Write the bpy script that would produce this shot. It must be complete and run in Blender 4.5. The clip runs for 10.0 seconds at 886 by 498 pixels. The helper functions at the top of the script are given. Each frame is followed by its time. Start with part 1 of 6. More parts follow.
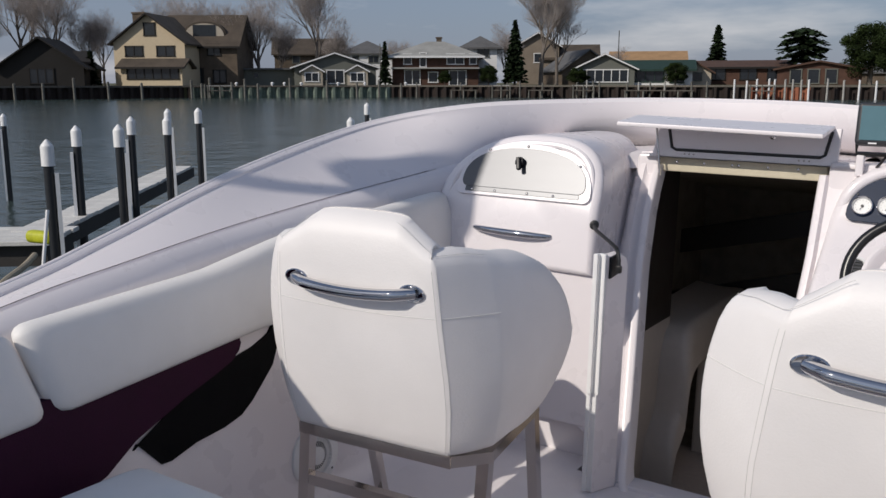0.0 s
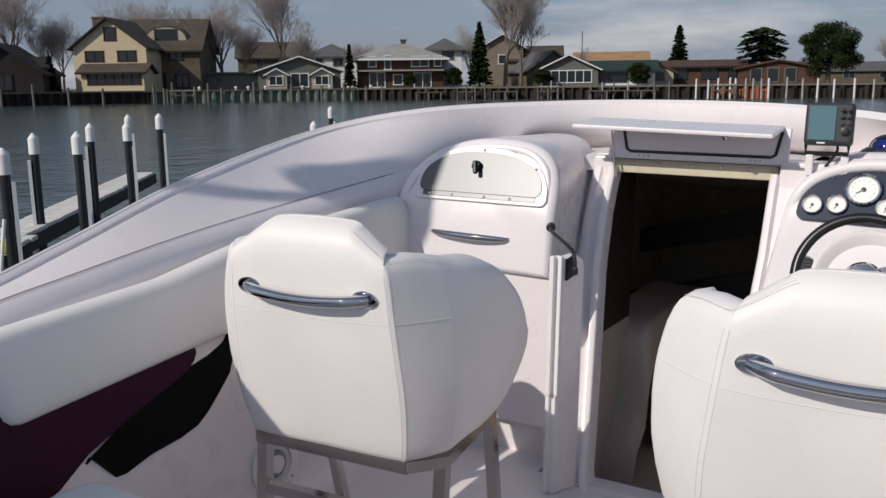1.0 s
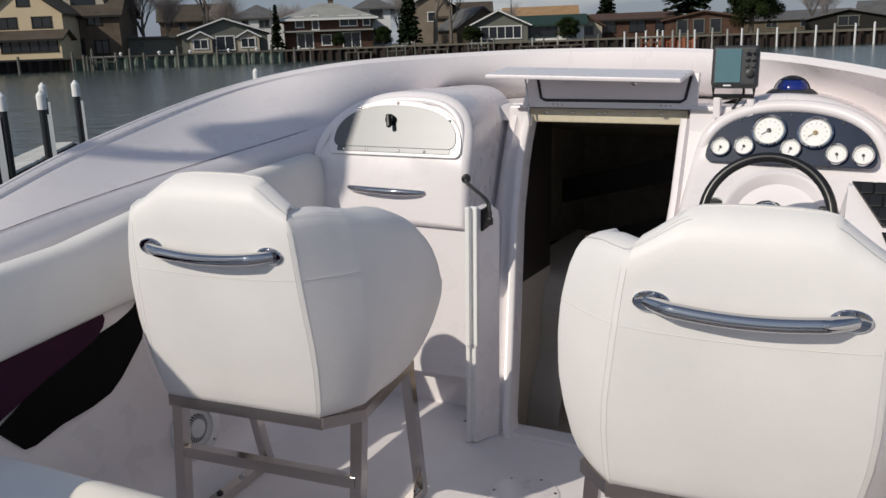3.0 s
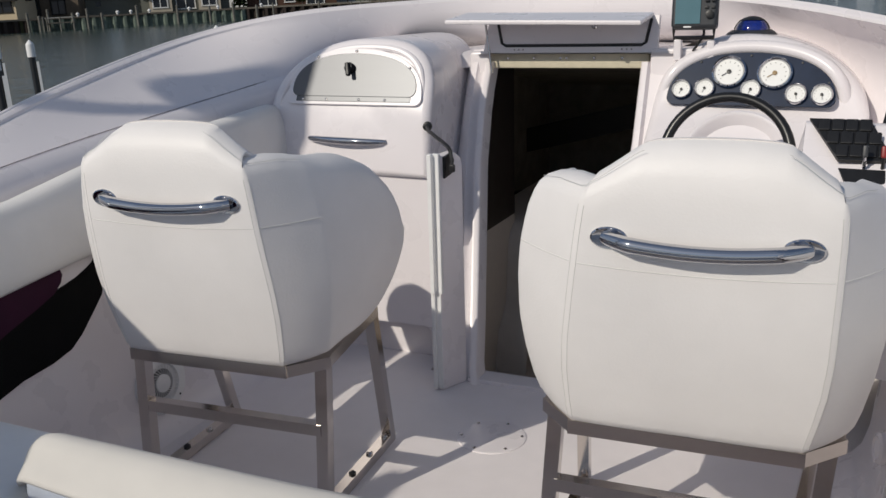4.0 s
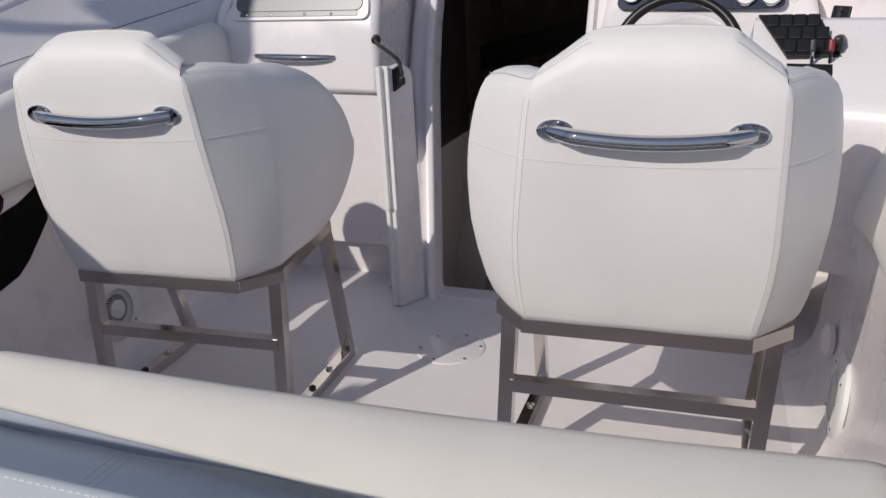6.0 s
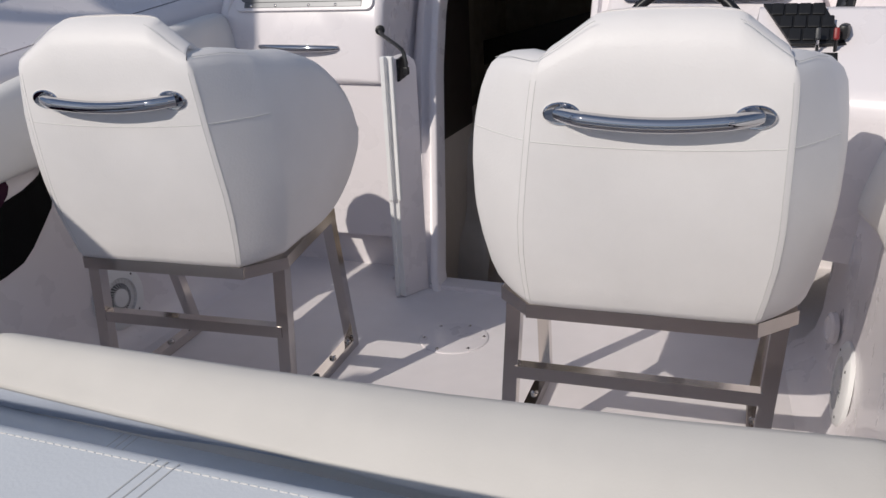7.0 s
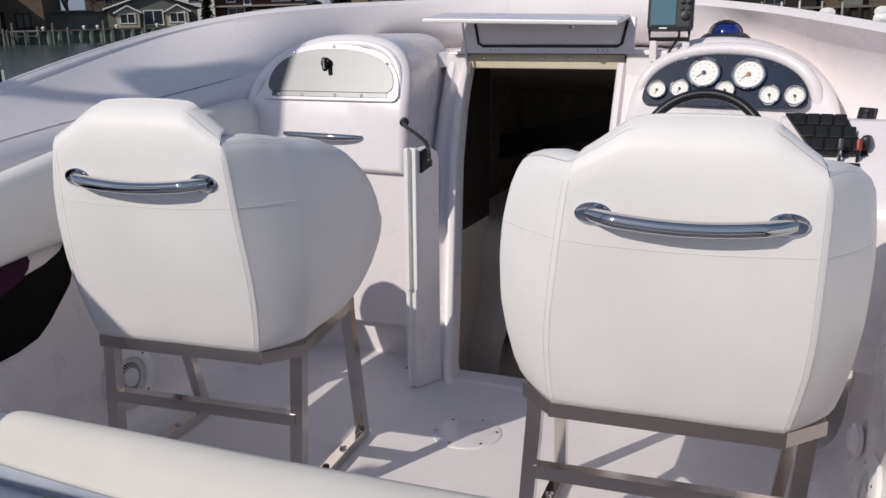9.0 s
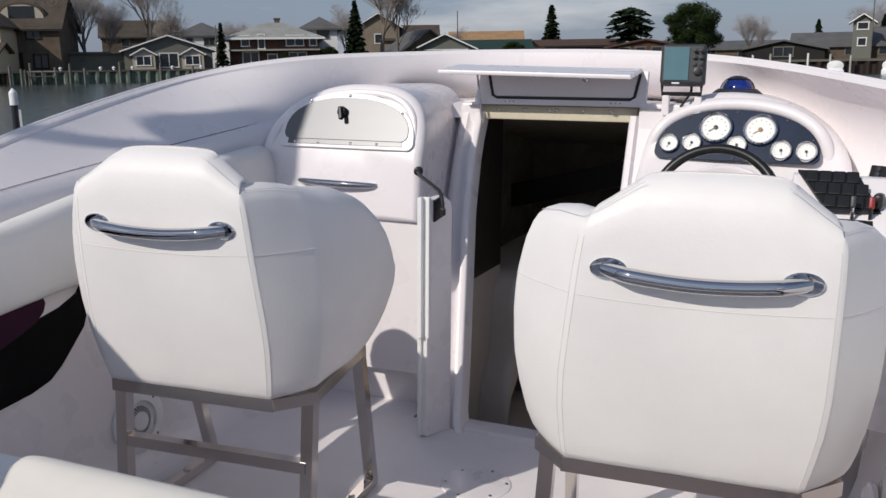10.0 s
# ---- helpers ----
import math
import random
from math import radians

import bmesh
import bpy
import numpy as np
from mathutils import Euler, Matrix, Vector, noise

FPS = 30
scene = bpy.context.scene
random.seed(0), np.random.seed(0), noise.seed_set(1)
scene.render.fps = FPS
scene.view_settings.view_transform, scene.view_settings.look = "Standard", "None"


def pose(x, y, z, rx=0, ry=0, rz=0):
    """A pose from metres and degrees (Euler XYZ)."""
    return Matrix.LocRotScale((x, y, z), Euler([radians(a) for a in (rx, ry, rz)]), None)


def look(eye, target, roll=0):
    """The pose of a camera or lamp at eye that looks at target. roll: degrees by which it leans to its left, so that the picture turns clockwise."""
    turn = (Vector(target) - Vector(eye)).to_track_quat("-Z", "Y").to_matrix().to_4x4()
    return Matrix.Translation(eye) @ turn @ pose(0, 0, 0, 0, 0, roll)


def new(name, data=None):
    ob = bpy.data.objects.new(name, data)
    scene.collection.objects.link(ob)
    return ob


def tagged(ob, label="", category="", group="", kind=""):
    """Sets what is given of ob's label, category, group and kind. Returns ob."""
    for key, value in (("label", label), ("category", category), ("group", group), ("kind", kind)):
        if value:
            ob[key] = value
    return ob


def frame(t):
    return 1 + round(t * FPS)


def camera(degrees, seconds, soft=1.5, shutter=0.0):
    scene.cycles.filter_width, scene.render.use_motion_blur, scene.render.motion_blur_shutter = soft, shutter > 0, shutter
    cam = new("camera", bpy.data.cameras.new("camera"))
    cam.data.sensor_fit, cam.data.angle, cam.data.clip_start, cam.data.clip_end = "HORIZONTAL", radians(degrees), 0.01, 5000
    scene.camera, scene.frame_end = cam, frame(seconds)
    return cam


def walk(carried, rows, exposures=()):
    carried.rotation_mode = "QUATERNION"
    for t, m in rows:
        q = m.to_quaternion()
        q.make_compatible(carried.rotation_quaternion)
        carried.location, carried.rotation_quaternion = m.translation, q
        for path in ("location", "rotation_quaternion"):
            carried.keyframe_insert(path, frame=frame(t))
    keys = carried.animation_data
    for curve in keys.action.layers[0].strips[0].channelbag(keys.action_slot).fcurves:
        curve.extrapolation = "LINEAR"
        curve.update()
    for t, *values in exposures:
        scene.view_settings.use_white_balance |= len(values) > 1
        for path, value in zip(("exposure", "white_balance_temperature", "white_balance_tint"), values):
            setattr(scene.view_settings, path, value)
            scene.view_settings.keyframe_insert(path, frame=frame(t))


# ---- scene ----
# ---------------------------------------------------------------- camera
cam = camera(53.39, 10.0)
EXPOSURES = [(0.0, 0.0, 6580, 9), (2.0, 0.08, 6760, 7), (3.5, -0.09, 6760, 6), (4.5, -0.18, 6630, 6), (5.5, -0.18, 6540, 7), (7.5, -0.08, 6530, 9),
             (8.5, -0.06, 6500, 9), (9.5, 0.03, 6500, 8), (10.0, 0.07, 6500, 8)]
PATH = [
    (0, (0.618, -0.015, 1.136), (-0.450, 1.635, 0.766), -0.07),
    (0.5, (0.631, -0.008, 1.140), (-0.406, 1.662, 0.775), -0.33),
    (1, (0.645, 0.001, 1.143), (-0.362, 1.690, 0.777), -0.66),
    (1.5, (0.658, 0.012, 1.141), (-0.318, 1.718, 0.769), -0.98),
    (2, (0.671, 0.023, 1.139), (-0.272, 1.743, 0.748), -1.32),
    (3.5, (0.704, 0.046, 1.106), (-0.139, 1.789, 0.604), -2.55),
    (4, (0.711, 0.051, 1.091), (-0.098, 1.794, 0.538), -3.00),
    (4.5, (0.716, 0.055, 1.077), (-0.057, 1.798, 0.473), -3.42),
    (5, (0.724, 0.058, 1.063), (-0.018, 1.797, 0.409), -3.84),
    (5.5, (0.733, 0.060, 1.049), (0.008, 1.788, 0.348), -4.37),
    (7, (0.727, 0.044, 1.009), (0.002, 1.771, 0.309), -4.18),
    (7.5, (0.716, 0.040, 1.003), (-0.013, 1.785, 0.352), -3.53),
    (8, (0.706, 0.039, 1.002), (-0.028, 1.799, 0.402), -2.82),
    (8.5, (0.695, 0.037, 1.008), (-0.043, 1.811, 0.454), -2.26),
    (9, (0.686, 0.036, 1.018), (-0.057, 1.821, 0.508), -1.76),
    (9.5, (0.681, 0.034, 1.024), (-0.074, 1.828, 0.564), -1.30),
    (10, (0.677, 0.024, 1.033), (-0.089, 1.825, 0.621), -0.86),
]
walk(cam, [(t, look(e, a, r)) for t, e, a, r in PATH], EXPOSURES)

# ---------------------------------------------------------------- light
SUN_AZ, SUN_EL = 203.0, 34.5
world = bpy.data.worlds.new("sky")
scene.world = world
world.use_nodes = True
wn, wl = world.node_tree.nodes, world.node_tree.links
wn.clear()
w_out, w_bg = wn.new("ShaderNodeOutputWorld"), wn.new("ShaderNodeBackground")
sky = wn.new("ShaderNodeTexSky")
sky.sky_type = "NISHITA"
sky.sun_disc = False
sky.sun_elevation, sky.sun_rotation = radians(SUN_EL), radians(SUN_AZ)
sky.air_density, sky.dust_density, sky.ozone_density = 1.0, 0.5, 2.0
w_geo, w_map, w_noise, w_ramp, w_mix = (wn.new("ShaderNodeTexCoord"), wn.new("ShaderNodeMapping"), wn.new("ShaderNodeTexNoise"),
                                        wn.new("ShaderNodeValToRGB"), wn.new("ShaderNodeMixRGB"))
w_map.inputs["Scale"].default_value = (1.5, 1.5, 7.0)
w_noise.inputs["Scale"].default_value = 1.6
w_noise.inputs["Detail"].default_value = 6.0
w_noise.inputs["Roughness"].default_value = 0.55
w_ramp.color_ramp.elements[0].position, w_ramp.color_ramp.elements[1].position = 0.50, 0.75
w_ramp.color_ramp.elements[1].color = (0.7, 0.7, 0.7, 1)
w_mix.inputs["Color2"].default_value = (9.3, 8.9, 8.8, 1)
w_haze = wn.new("ShaderNodeMixRGB")
w_haze.inputs["Color2"].default_value = (1.95, 2.32, 3.50, 1)
w_sep, w_low = wn.new("ShaderNodeSeparateXYZ"), wn.new("ShaderNodeMapRange")
w_low.inputs["From Min"].default_value, w_low.inputs["From Max"].default_value = 0.0, 0.5
w_low.inputs["To Min"].default_value, w_low.inputs["To Max"].default_value = 0.85, 0.20
wl.new(w_geo.outputs["Generated"], w_sep.inputs["Vector"])
wl.new(w_sep.outputs["Z"], w_low.inputs["Value"])
wl.new(w_low.outputs["Result"], w_haze.inputs["Fac"])
wl.new(w_geo.outputs["Generated"], w_map.inputs["Vector"])
wl.new(w_map.outputs["Vector"], w_noise.inputs["Vector"])
wl.new(w_noise.outputs["Fac"], w_ramp.inputs["Fac"])
wl.new(w_ramp.outputs["Color"], w_mix.inputs["Fac"])
wl.new(sky.outputs["Color"], w_haze.inputs["Color1"])
wl.new(w_haze.outputs["Color"], w_mix.inputs["Color1"])
wl.new(w_mix.outputs["Color"], w_bg.inputs["Color"])
w_bg.inputs["Strength"].default_value = 0.093
wl.new(w_bg.outputs["Background"], w_out.inputs["Surface"])
sun = new("sun", bpy.data.lights.new("sun", "SUN"))
sun.data.energy, sun.data.angle, sun.data.color = 3.0, radians(0.53), (1.0, 0.925, 0.845)
az, el = radians(SUN_AZ), radians(SUN_EL)
sun.matrix_world = look((math.sin(az) * math.cos(el) * 50, math.cos(az) * math.cos(el) * 50, math.sin(el) * 50), (0, 0, 0))


# ---------------------------------------------------------------- materials
def material(name, color, rough=0.5, metal=0.0, spread=0.06, scale=8.0, bump=0.0, bump_scale=60.0, coat=0.0, stretch=(1, 1, 1),
             dark=None, spec=0.5, per_object=0.0):
    """A surface with two scales of variation in colour and roughness, and a fine relief."""
    m = bpy.data.materials.new(name)
    m.use_nodes = True
    n, l = m.node_tree.nodes, m.node_tree.links
    b = n["Principled BSDF"]
    b.inputs["Roughness"].default_value, b.inputs["Metallic"].default_value = rough, metal
    b.inputs["Specular IOR Level"].default_value = spec
    b.inputs["Coat Weight"].default_value = coat
    b.inputs["Coat Roughness"].default_value = 0.08
    tc, mp = n.new("ShaderNodeTexCoord"), n.new("ShaderNodeMapping")
    mp.inputs["Scale"].default_value = stretch
    l.new(tc.outputs["Object"], mp.inputs["Vector"])
    big, small = n.new("ShaderNodeTexNoise"), n.new("ShaderNodeTexNoise")
    big.inputs["Scale"].default_value, big.inputs["Detail"].default_value = scale * 0.25, 4
    small.inputs["Scale"].default_value, small.inputs["Detail"].default_value = scale * 3, 6
    for t in (big, small):
        l.new(mp.outputs["Vector"], t.inputs["Vector"])
    add = n.new("ShaderNodeMath")
    add.operation = "ADD"
    l.new(big.outputs["Fac"], add.inputs[0])
    l.new(small.outputs["Fac"], add.inputs[1])
    last = add
    if per_object:
        info, mul, plus = n.new("ShaderNodeObjectInfo"), n.new("ShaderNodeMath"), n.new("ShaderNodeMath")
        mul.operation, plus.operation = "MULTIPLY_ADD", "ADD"
        mul.inputs[1].default_value, mul.inputs[2].default_value = per_object, -per_object / 2
        l.new(info.outputs["Random"], mul.inputs[0])
        l.new(add.outputs[0], plus.inputs[0])
        l.new(mul.outputs[0], plus.inputs[1])
        last = plus
    ramp = n.new("ShaderNodeMapRange")
    ramp.inputs["From Min"].default_value, ramp.inputs["From Max"].default_value = 0.6, 1.4
    l.new(last.outputs[0], ramp.inputs["Value"])
    mix = n.new("ShaderNodeMixRGB")
    lo = dark or tuple(c * (1 - 2 * spread) for c in color)
    hi = tuple(min(1, c * (1 + spread)) for c in color)
    mix.inputs["Color1"].default_value, mix.inputs["Color2"].default_value = (*lo, 1), (*hi, 1)
    l.new(ramp.outputs["Result"], mix.inputs["Fac"])
    l.new(mix.outputs["Color"], b.inputs["Base Color"])
    rr = n.new("ShaderNodeMapRange")
    rr.inputs["To Min"].default_value, rr.inputs["To Max"].default_value = max(0.02, rough * (0.97 if metal else 0.85)), min(1, rough * (1.03 if metal else 1.15))
    l.new(small.outputs["Fac"], rr.inputs["Value"])
    l.new(rr.outputs["Result"], b.inputs["Roughness"])
    if bump:
        relief, bm_node = n.new("ShaderNodeTexNoise"), n.new("ShaderNodeBump")
        relief.inputs["Scale"].default_value, relief.inputs["Detail"].default_value = bump_scale, 5
        l.new(mp.outputs["Vector"], relief.inputs["Vector"])
        l.new(relief.outputs["Fac"], bm_node.inputs["Height"])
        bm_node.inputs["Strength"].default_value, bm_node.inputs["Distance"].default_value = bump, 0.01
        l.new(bm_node.outputs["Normal"], b.inputs["Normal"])
    return m


GEL = material("white_gelcoat", (0.80, 0.757, 0.772), 0.28, spread=0.012, scale=3, bump=0.0, bump_scale=5, coat=0.25)
DECK = material("nonskid_gelcoat", (0.83, 0.785, 0.79), 0.55, spread=0.03, scale=4, bump=0.18, bump_scale=420)
VINYL = material("white_vinyl", (0.80, 0.78, 0.76), 0.50, spread=0.03, scale=4, bump=0.05, bump_scale=300, spec=0.35)
SEAT_VINYL = material("white_seat_vinyl", (0.80, 0.775, 0.765), 0.46, spread=0.045, scale=2.2, bump=0.07, bump_scale=220, spec=0.35)
PAD_VINYL = material("pale_grey_vinyl", (0.74, 0.765, 0.79), 0.5, spread=0.03, scale=5, bump=0.05, bump_scale=300, spec=0.35)
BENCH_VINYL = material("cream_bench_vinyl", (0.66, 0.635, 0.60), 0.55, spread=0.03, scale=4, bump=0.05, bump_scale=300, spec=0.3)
# bolster's underside: blue skylit shade is put into this vinyl's colour
VALANCE = material("blue_shaded_vinyl", (0.46, 0.50, 0.58), 0.5, spread=0.06, scale=6, bump=0.05, bump_scale=300, spec=0.3)
THREAD = material("pale_thread", (0.66, 0.65, 0.63), 0.8, spread=0.05)
WELT = material("grey_seam", (0.64, 0.63, 0.61), 0.7, spread=0.05)
PURPLE = material("plum_vinyl", (0.036, 0.006, 0.024), 0.6, spread=0.12, scale=6, bump=0.12, bump_scale=260, spec=0.15)
BLACKV = material("black_vinyl", (0.0035, 0.0035, 0.004), 0.65, spread=0.1, scale=6, bump=0.12, bump_scale=260, spec=0.1)
FRAME = material("satin_stainless", (0.60, 0.56, 0.53), 0.15, 1.0, spread=0.015, scale=14, bump=0.0)
CHROME = material("polished_stainless", (0.54, 0.54, 0.56), 0.045, 1.0, spread=0.02, scale=10)
PLATE = material("satin_aluminium", (0.125, 0.128, 0.135), 0.43, 1.0, spread=0.02, scale=10, stretch=(1, 12, 12))
NAVY = material("navy_gauge_panel", (0.008, 0.020, 0.052), 0.38, spread=0.15, scale=8, spec=0.2)
BLACK = material("black_plastic", (0.010, 0.010, 0.011), 0.42, spread=0.15, scale=20, bump=0.05, bump_scale=200)
RUBBER = material("black_wheel_rim", (0.012, 0.012, 0.013), 0.30, spread=0.15, scale=20)
GREYP = material("dark_grey_plastic", (0.035, 0.037, 0.042), 0.45, spread=0.1, scale=20)
DIAL = material("white_dial", (0.80, 0.80, 0.78), 0.5, spread=0.02)
BRASS = material("tan_needle", (0.30, 0.20, 0.09), 0.5)
RED = material("red_plastic", (0.24, 0.016, 0.016), 0.4)
SCREEN = material("lcd_screen", (0.10, 0.19, 0.22), 0.12, spread=0.05)
BLUE = material("blue_dome", (0.006, 0.020, 0.20), 0.05, spread=0.25, scale=60, coat=1.0)
CREAM = material("cream_header", (0.62, 0.56, 0.42), 0.5, spread=0.08, scale=10)
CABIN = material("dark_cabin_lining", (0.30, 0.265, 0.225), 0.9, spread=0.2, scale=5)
CABIN_DARK = material("near_black_cabin", (0.016, 0.010, 0.008), 0.5, spread=0.25, scale=6)
BERTH = material("berth_moulding_gelcoat", (0.50, 0.45, 0.40), 0.35, spread=0.05)
MAT = material("beige_cabin_mat", (0.42, 0.36, 0.32), 0.95, spread=0.08, scale=20, bump=0.3, bump_scale=300)
DOCKW = material("bleached_dock_boards", (0.62, 0.61, 0.585), 0.85, spread=0.10, scale=6, stretch=(1, 5, 1), bump=0.4, bump_scale=40, per_object=0.5)
DOCKD = material("dark_dock_timber", (0.035, 0.032, 0.030), 0.85, spread=0.2, scale=6, bump=0.4, bump_scale=30)
PILE = material("black_pile_sleeve", (0.012, 0.014, 0.018), 0.45, spread=0.2, scale=6, bump=0.1, bump_scale=30)
WHITEP = material("white_plastic", (0.80, 0.80, 0.80), 0.4, spread=0.03)
YELLOW = material("yellow_green_bag", (0.50, 0.52, 0.02), 0.5, spread=0.15, scale=10, bump=0.3, bump_scale=40)
ROPE = material("weathered_rope", (0.35, 0.30, 0.22), 0.9, spread=0.2, scale=60)
SHEET = material("rusty_sheet_piling", (0.022, 0.013, 0.010), 0.8, spread=0.35, scale=1.0, bump=0.5, bump_scale=3)
SHEETG = material("green_grey_timber_wall", (0.16, 0.20, 0.165), 0.85, spread=0.3, scale=1.0, bump=0.5, bump_scale=3)
SHEETR = material("orange_brick_wall", (0.28, 0.10, 0.055), 0.85, spread=0.25, scale=1.0, bump=0.5, bump_scale=3)
CAPW = material("wall_cap_timber", (0.13, 0.115, 0.095), 0.85, spread=0.2, scale=1.0)
POST = material("grey_mooring_post", (0.17, 0.165, 0.145), 0.85, spread=0.35, scale=2.0)
PALEPOST = material("pale_weathered_post", (0.42, 0.41, 0.38), 0.8, spread=0.25, scale=2.0)
GRASS = material("spring_lawn", (0.10, 0.10, 0.045), 0.95, spread=0.35, scale=0.6, bump=0.6, bump_scale=8)
BARK = material("bare_bark", (0.17, 0.145, 0.125), 0.9, spread=0.25, scale=1.5)
TWIG = material("bare_twigs", (0.40, 0.355, 0.335), 0.9, spread=0.2, scale=1.0)
NEEDLE = material("dark_needles", (0.022, 0.036, 0.016), 0.8, spread=0.45, scale=1.4, spec=0.1)
LEAF = material("evergreen_leaves", (0.028, 0.044, 0.013), 0.8, spread=0.5, scale=1.0, spec=0.1)
TAN = material("tan_siding", (0.55, 0.45, 0.31), 0.8, spread=0.06, scale=1.0)
STONE = material("brown_stone", (0.12, 0.090, 0.064), 0.85, spread=0.3, scale=4)
ROOFB = material("brown_shingles", (0.075, 0.058, 0.043), 0.9, spread=0.25, scale=3, bump=0.6, bump_scale=10)
ROOFG = material("grey_shingles", (0.11, 0.11, 0.112), 0.9, spread=0.2, scale=3, bump=0.6, bump_scale=10)
ROOFL = material("pale_grey_shingles", (0.30, 0.30, 0.285), 0.9, spread=0.15, scale=3, bump=0.6, bump_scale=10)
ROOFR = material("red_brown_shingles", (0.080, 0.042, 0.028), 0.9, spread=0.2, scale=3, bump=0.6, bump_scale=10)
ROOFO = material("orange_tan_shingles", (0.36, 0.22, 0.11), 0.9, spread=0.15, scale=3, bump=0.6, bump_scale=10)
BRICK = material("red_brown_brick", (0.085, 0.040, 0.026), 0.85, spread=0.3, scale=5, bump=0.4, bump_scale=12)
BARN = material("black_brown_boards", (0.013, 0.011, 0.010), 0.85, spread=0.25, scale=2)
TAUPE = material("taupe_siding", (0.22, 0.18, 0.14), 0.85, spread=0.15, scale=2)
GREYS = material("sage_grey_siding", (0.135, 0.14, 0.122), 0.8, spread=0.08, scale=2)
CREAMS = material("cream_siding", (0.42, 0.37, 0.30), 0.8, spread=0.06, scale=2)
WHITES = material("white_siding", (0.74, 0.74, 0.74), 0.7, spread=0.04, scale=2)
GREENR = material("green_awning", (0.012, 0.038, 0.030), 0.8, spread=0.15, scale=3)
PANE = material("dark_window_pane", (0.018, 0.022, 0.028), 0.06, spread=0.2, scale=1)


def water_material():
    m = bpy.data.materials.new("harbour_water")
    m.use_nodes = True
    n, l = m.node_tree.nodes, m.node_tree.links
    b = n["Principled BSDF"]
    b.inputs["Base Color"].default_value = (0.045, 0.064, 0.060, 1)
    b.inputs["Roughness"].default_value = 0.16
    b.inputs["IOR"].default_value = 1.33
    tc, prev = n.new("ShaderNodeTexCoord"), None
    for scale, strength, distance in ((0.35, 0.35, 0.25), (1.6, 0.55, 0.10), (6.0, 0.5, 0.03)):
        t, bp = n.new("ShaderNodeTexNoise"), n.new("ShaderNodeBump")
        t.inputs["Scale"].default_value, t.inputs["Detail"].default_value = scale, 4
        l.new(tc.outputs["Object"], t.inputs["Vector"])
        l.new(t.outputs["Fac"], bp.inputs["Height"])
        bp.inputs["Strength"].default_value, bp.inputs["Distance"].default_value = strength, distance
        if prev:
            l.new(prev.outputs["Normal"], bp.inputs["Normal"])
        prev = bp
    l.new(prev.outputs["Normal"], b.inputs["Normal"])
    return m


WATER = water_material()


# ---------------------------------------------------------------- mesh tools
def part(name, bm, mat, parent=None, label="", smooth=True, sharp=35, kind="", flat=True):
    """One mesh object from a bmesh, under a thing or a part."""
    me = bpy.data.meshes.new(name)
    bmesh.ops.recalc_face_normals(bm, faces=bm.faces)
    bm.to_mesh(me)
    bm.free()
    me.materials.append(mat)
    if smooth:
        me.shade_smooth()
        me.set_sharp_from_angle(angle=radians(sharp))
    ob = new(name, me)
    if smooth and flat:
        ob.modifiers.new("flat_faces", "WEIGHTED_NORMAL").keep_sharp = True
    if parent:
        ob.parent = parent
    tagged(ob, label, kind=kind)
    return ob


BOAT_THINGS, OUTSIDE = [], []


def thing(name, label, category, at=(0, 0, 0), group="", kind="", boat=True, turn=0.0):
    ob = new(name)
    ob.empty_display_size = 0.1
    ob.matrix_basis = pose(*at, 0, 0, turn)
    tagged(ob, label, category, group, kind)
    (BOAT_THINGS if boat else OUTSIDE).append(ob)
    return ob


def single(ob, label, category, group="", kind="", boat=True):
    tagged(ob, label, category, group, kind)
    (BOAT_THINGS if boat else OUTSIDE).append(ob)
    return ob


def box(bm, center, size, rot=(0, 0, 0), bevel=0.0, segs=2):
    r = bmesh.ops.create_cube(bm, size=1.0)
    bmesh.ops.scale(bm, vec=size, verts=r["verts"])
    if bevel:
        edges = list({e for v in r["verts"] for e in v.link_edges})
        vs = bmesh.ops.bevel(bm, geom=edges, offset=bevel, segments=segs, profile=0.5, affect="EDGES")["verts"]
        vs = list({v for f in {f for v in vs for f in v.link_faces} for v in f.verts})
    else:
        vs = r["verts"]
    bmesh.ops.transform(bm, matrix=pose(*center, *rot), verts=vs)
    return vs


def grid(bm, rows, closed_u=False, closed_v=False):
    """A skin over rows of points."""
    vs = [[bm.verts.new(p) for p in row] for row in rows]
    nr, nc = len(vs), len(vs[0])
    for i in range(nr if closed_v else nr - 1):
        for j in range(nc if closed_u else nc - 1):
            a, b, c, d = vs[i][j], vs[i][(j + 1) % nc], vs[(i + 1) % nr][(j + 1) % nc], vs[(i + 1) % nr][j]
            if len({a, b, c, d}) == 4:
                bm.faces.new((a, b, c, d))
    return vs


def tube(bm, pts, radius, segs=10, cap=True, square=False, radii=None):
    """A round (or square) tube along points."""
    pts = [Vector(p) for p in pts]
    rows, up = [], None
    for i, p in enumerate(pts):
        d = (pts[min(i + 1, len(pts) - 1)] - pts[max(i - 1, 0)]).normalized()
        if up is None:
            up = Vector((0, 0, 1)) if abs(d.z) < 0.9 else Vector((0, 1, 0))
        side = d.cross(up).normalized()
        up = side.cross(d).normalized()
        r = radii[i] if radii else radius
        n, off = (4, math.pi / 4) if square else (segs, 0)
        k = r * (math.sqrt(2) if square else 1)
        rows.append([p + side * math.cos(off + 2 * math.pi * a / n) * k + up * math.sin(off + 2 * math.pi * a / n) * k for a in range(n)])
    vs = grid(bm, rows, closed_u=True)
    if cap:
        bm.faces.new(vs[0][::-1])
        bm.faces.new(vs[-1])
    return vs


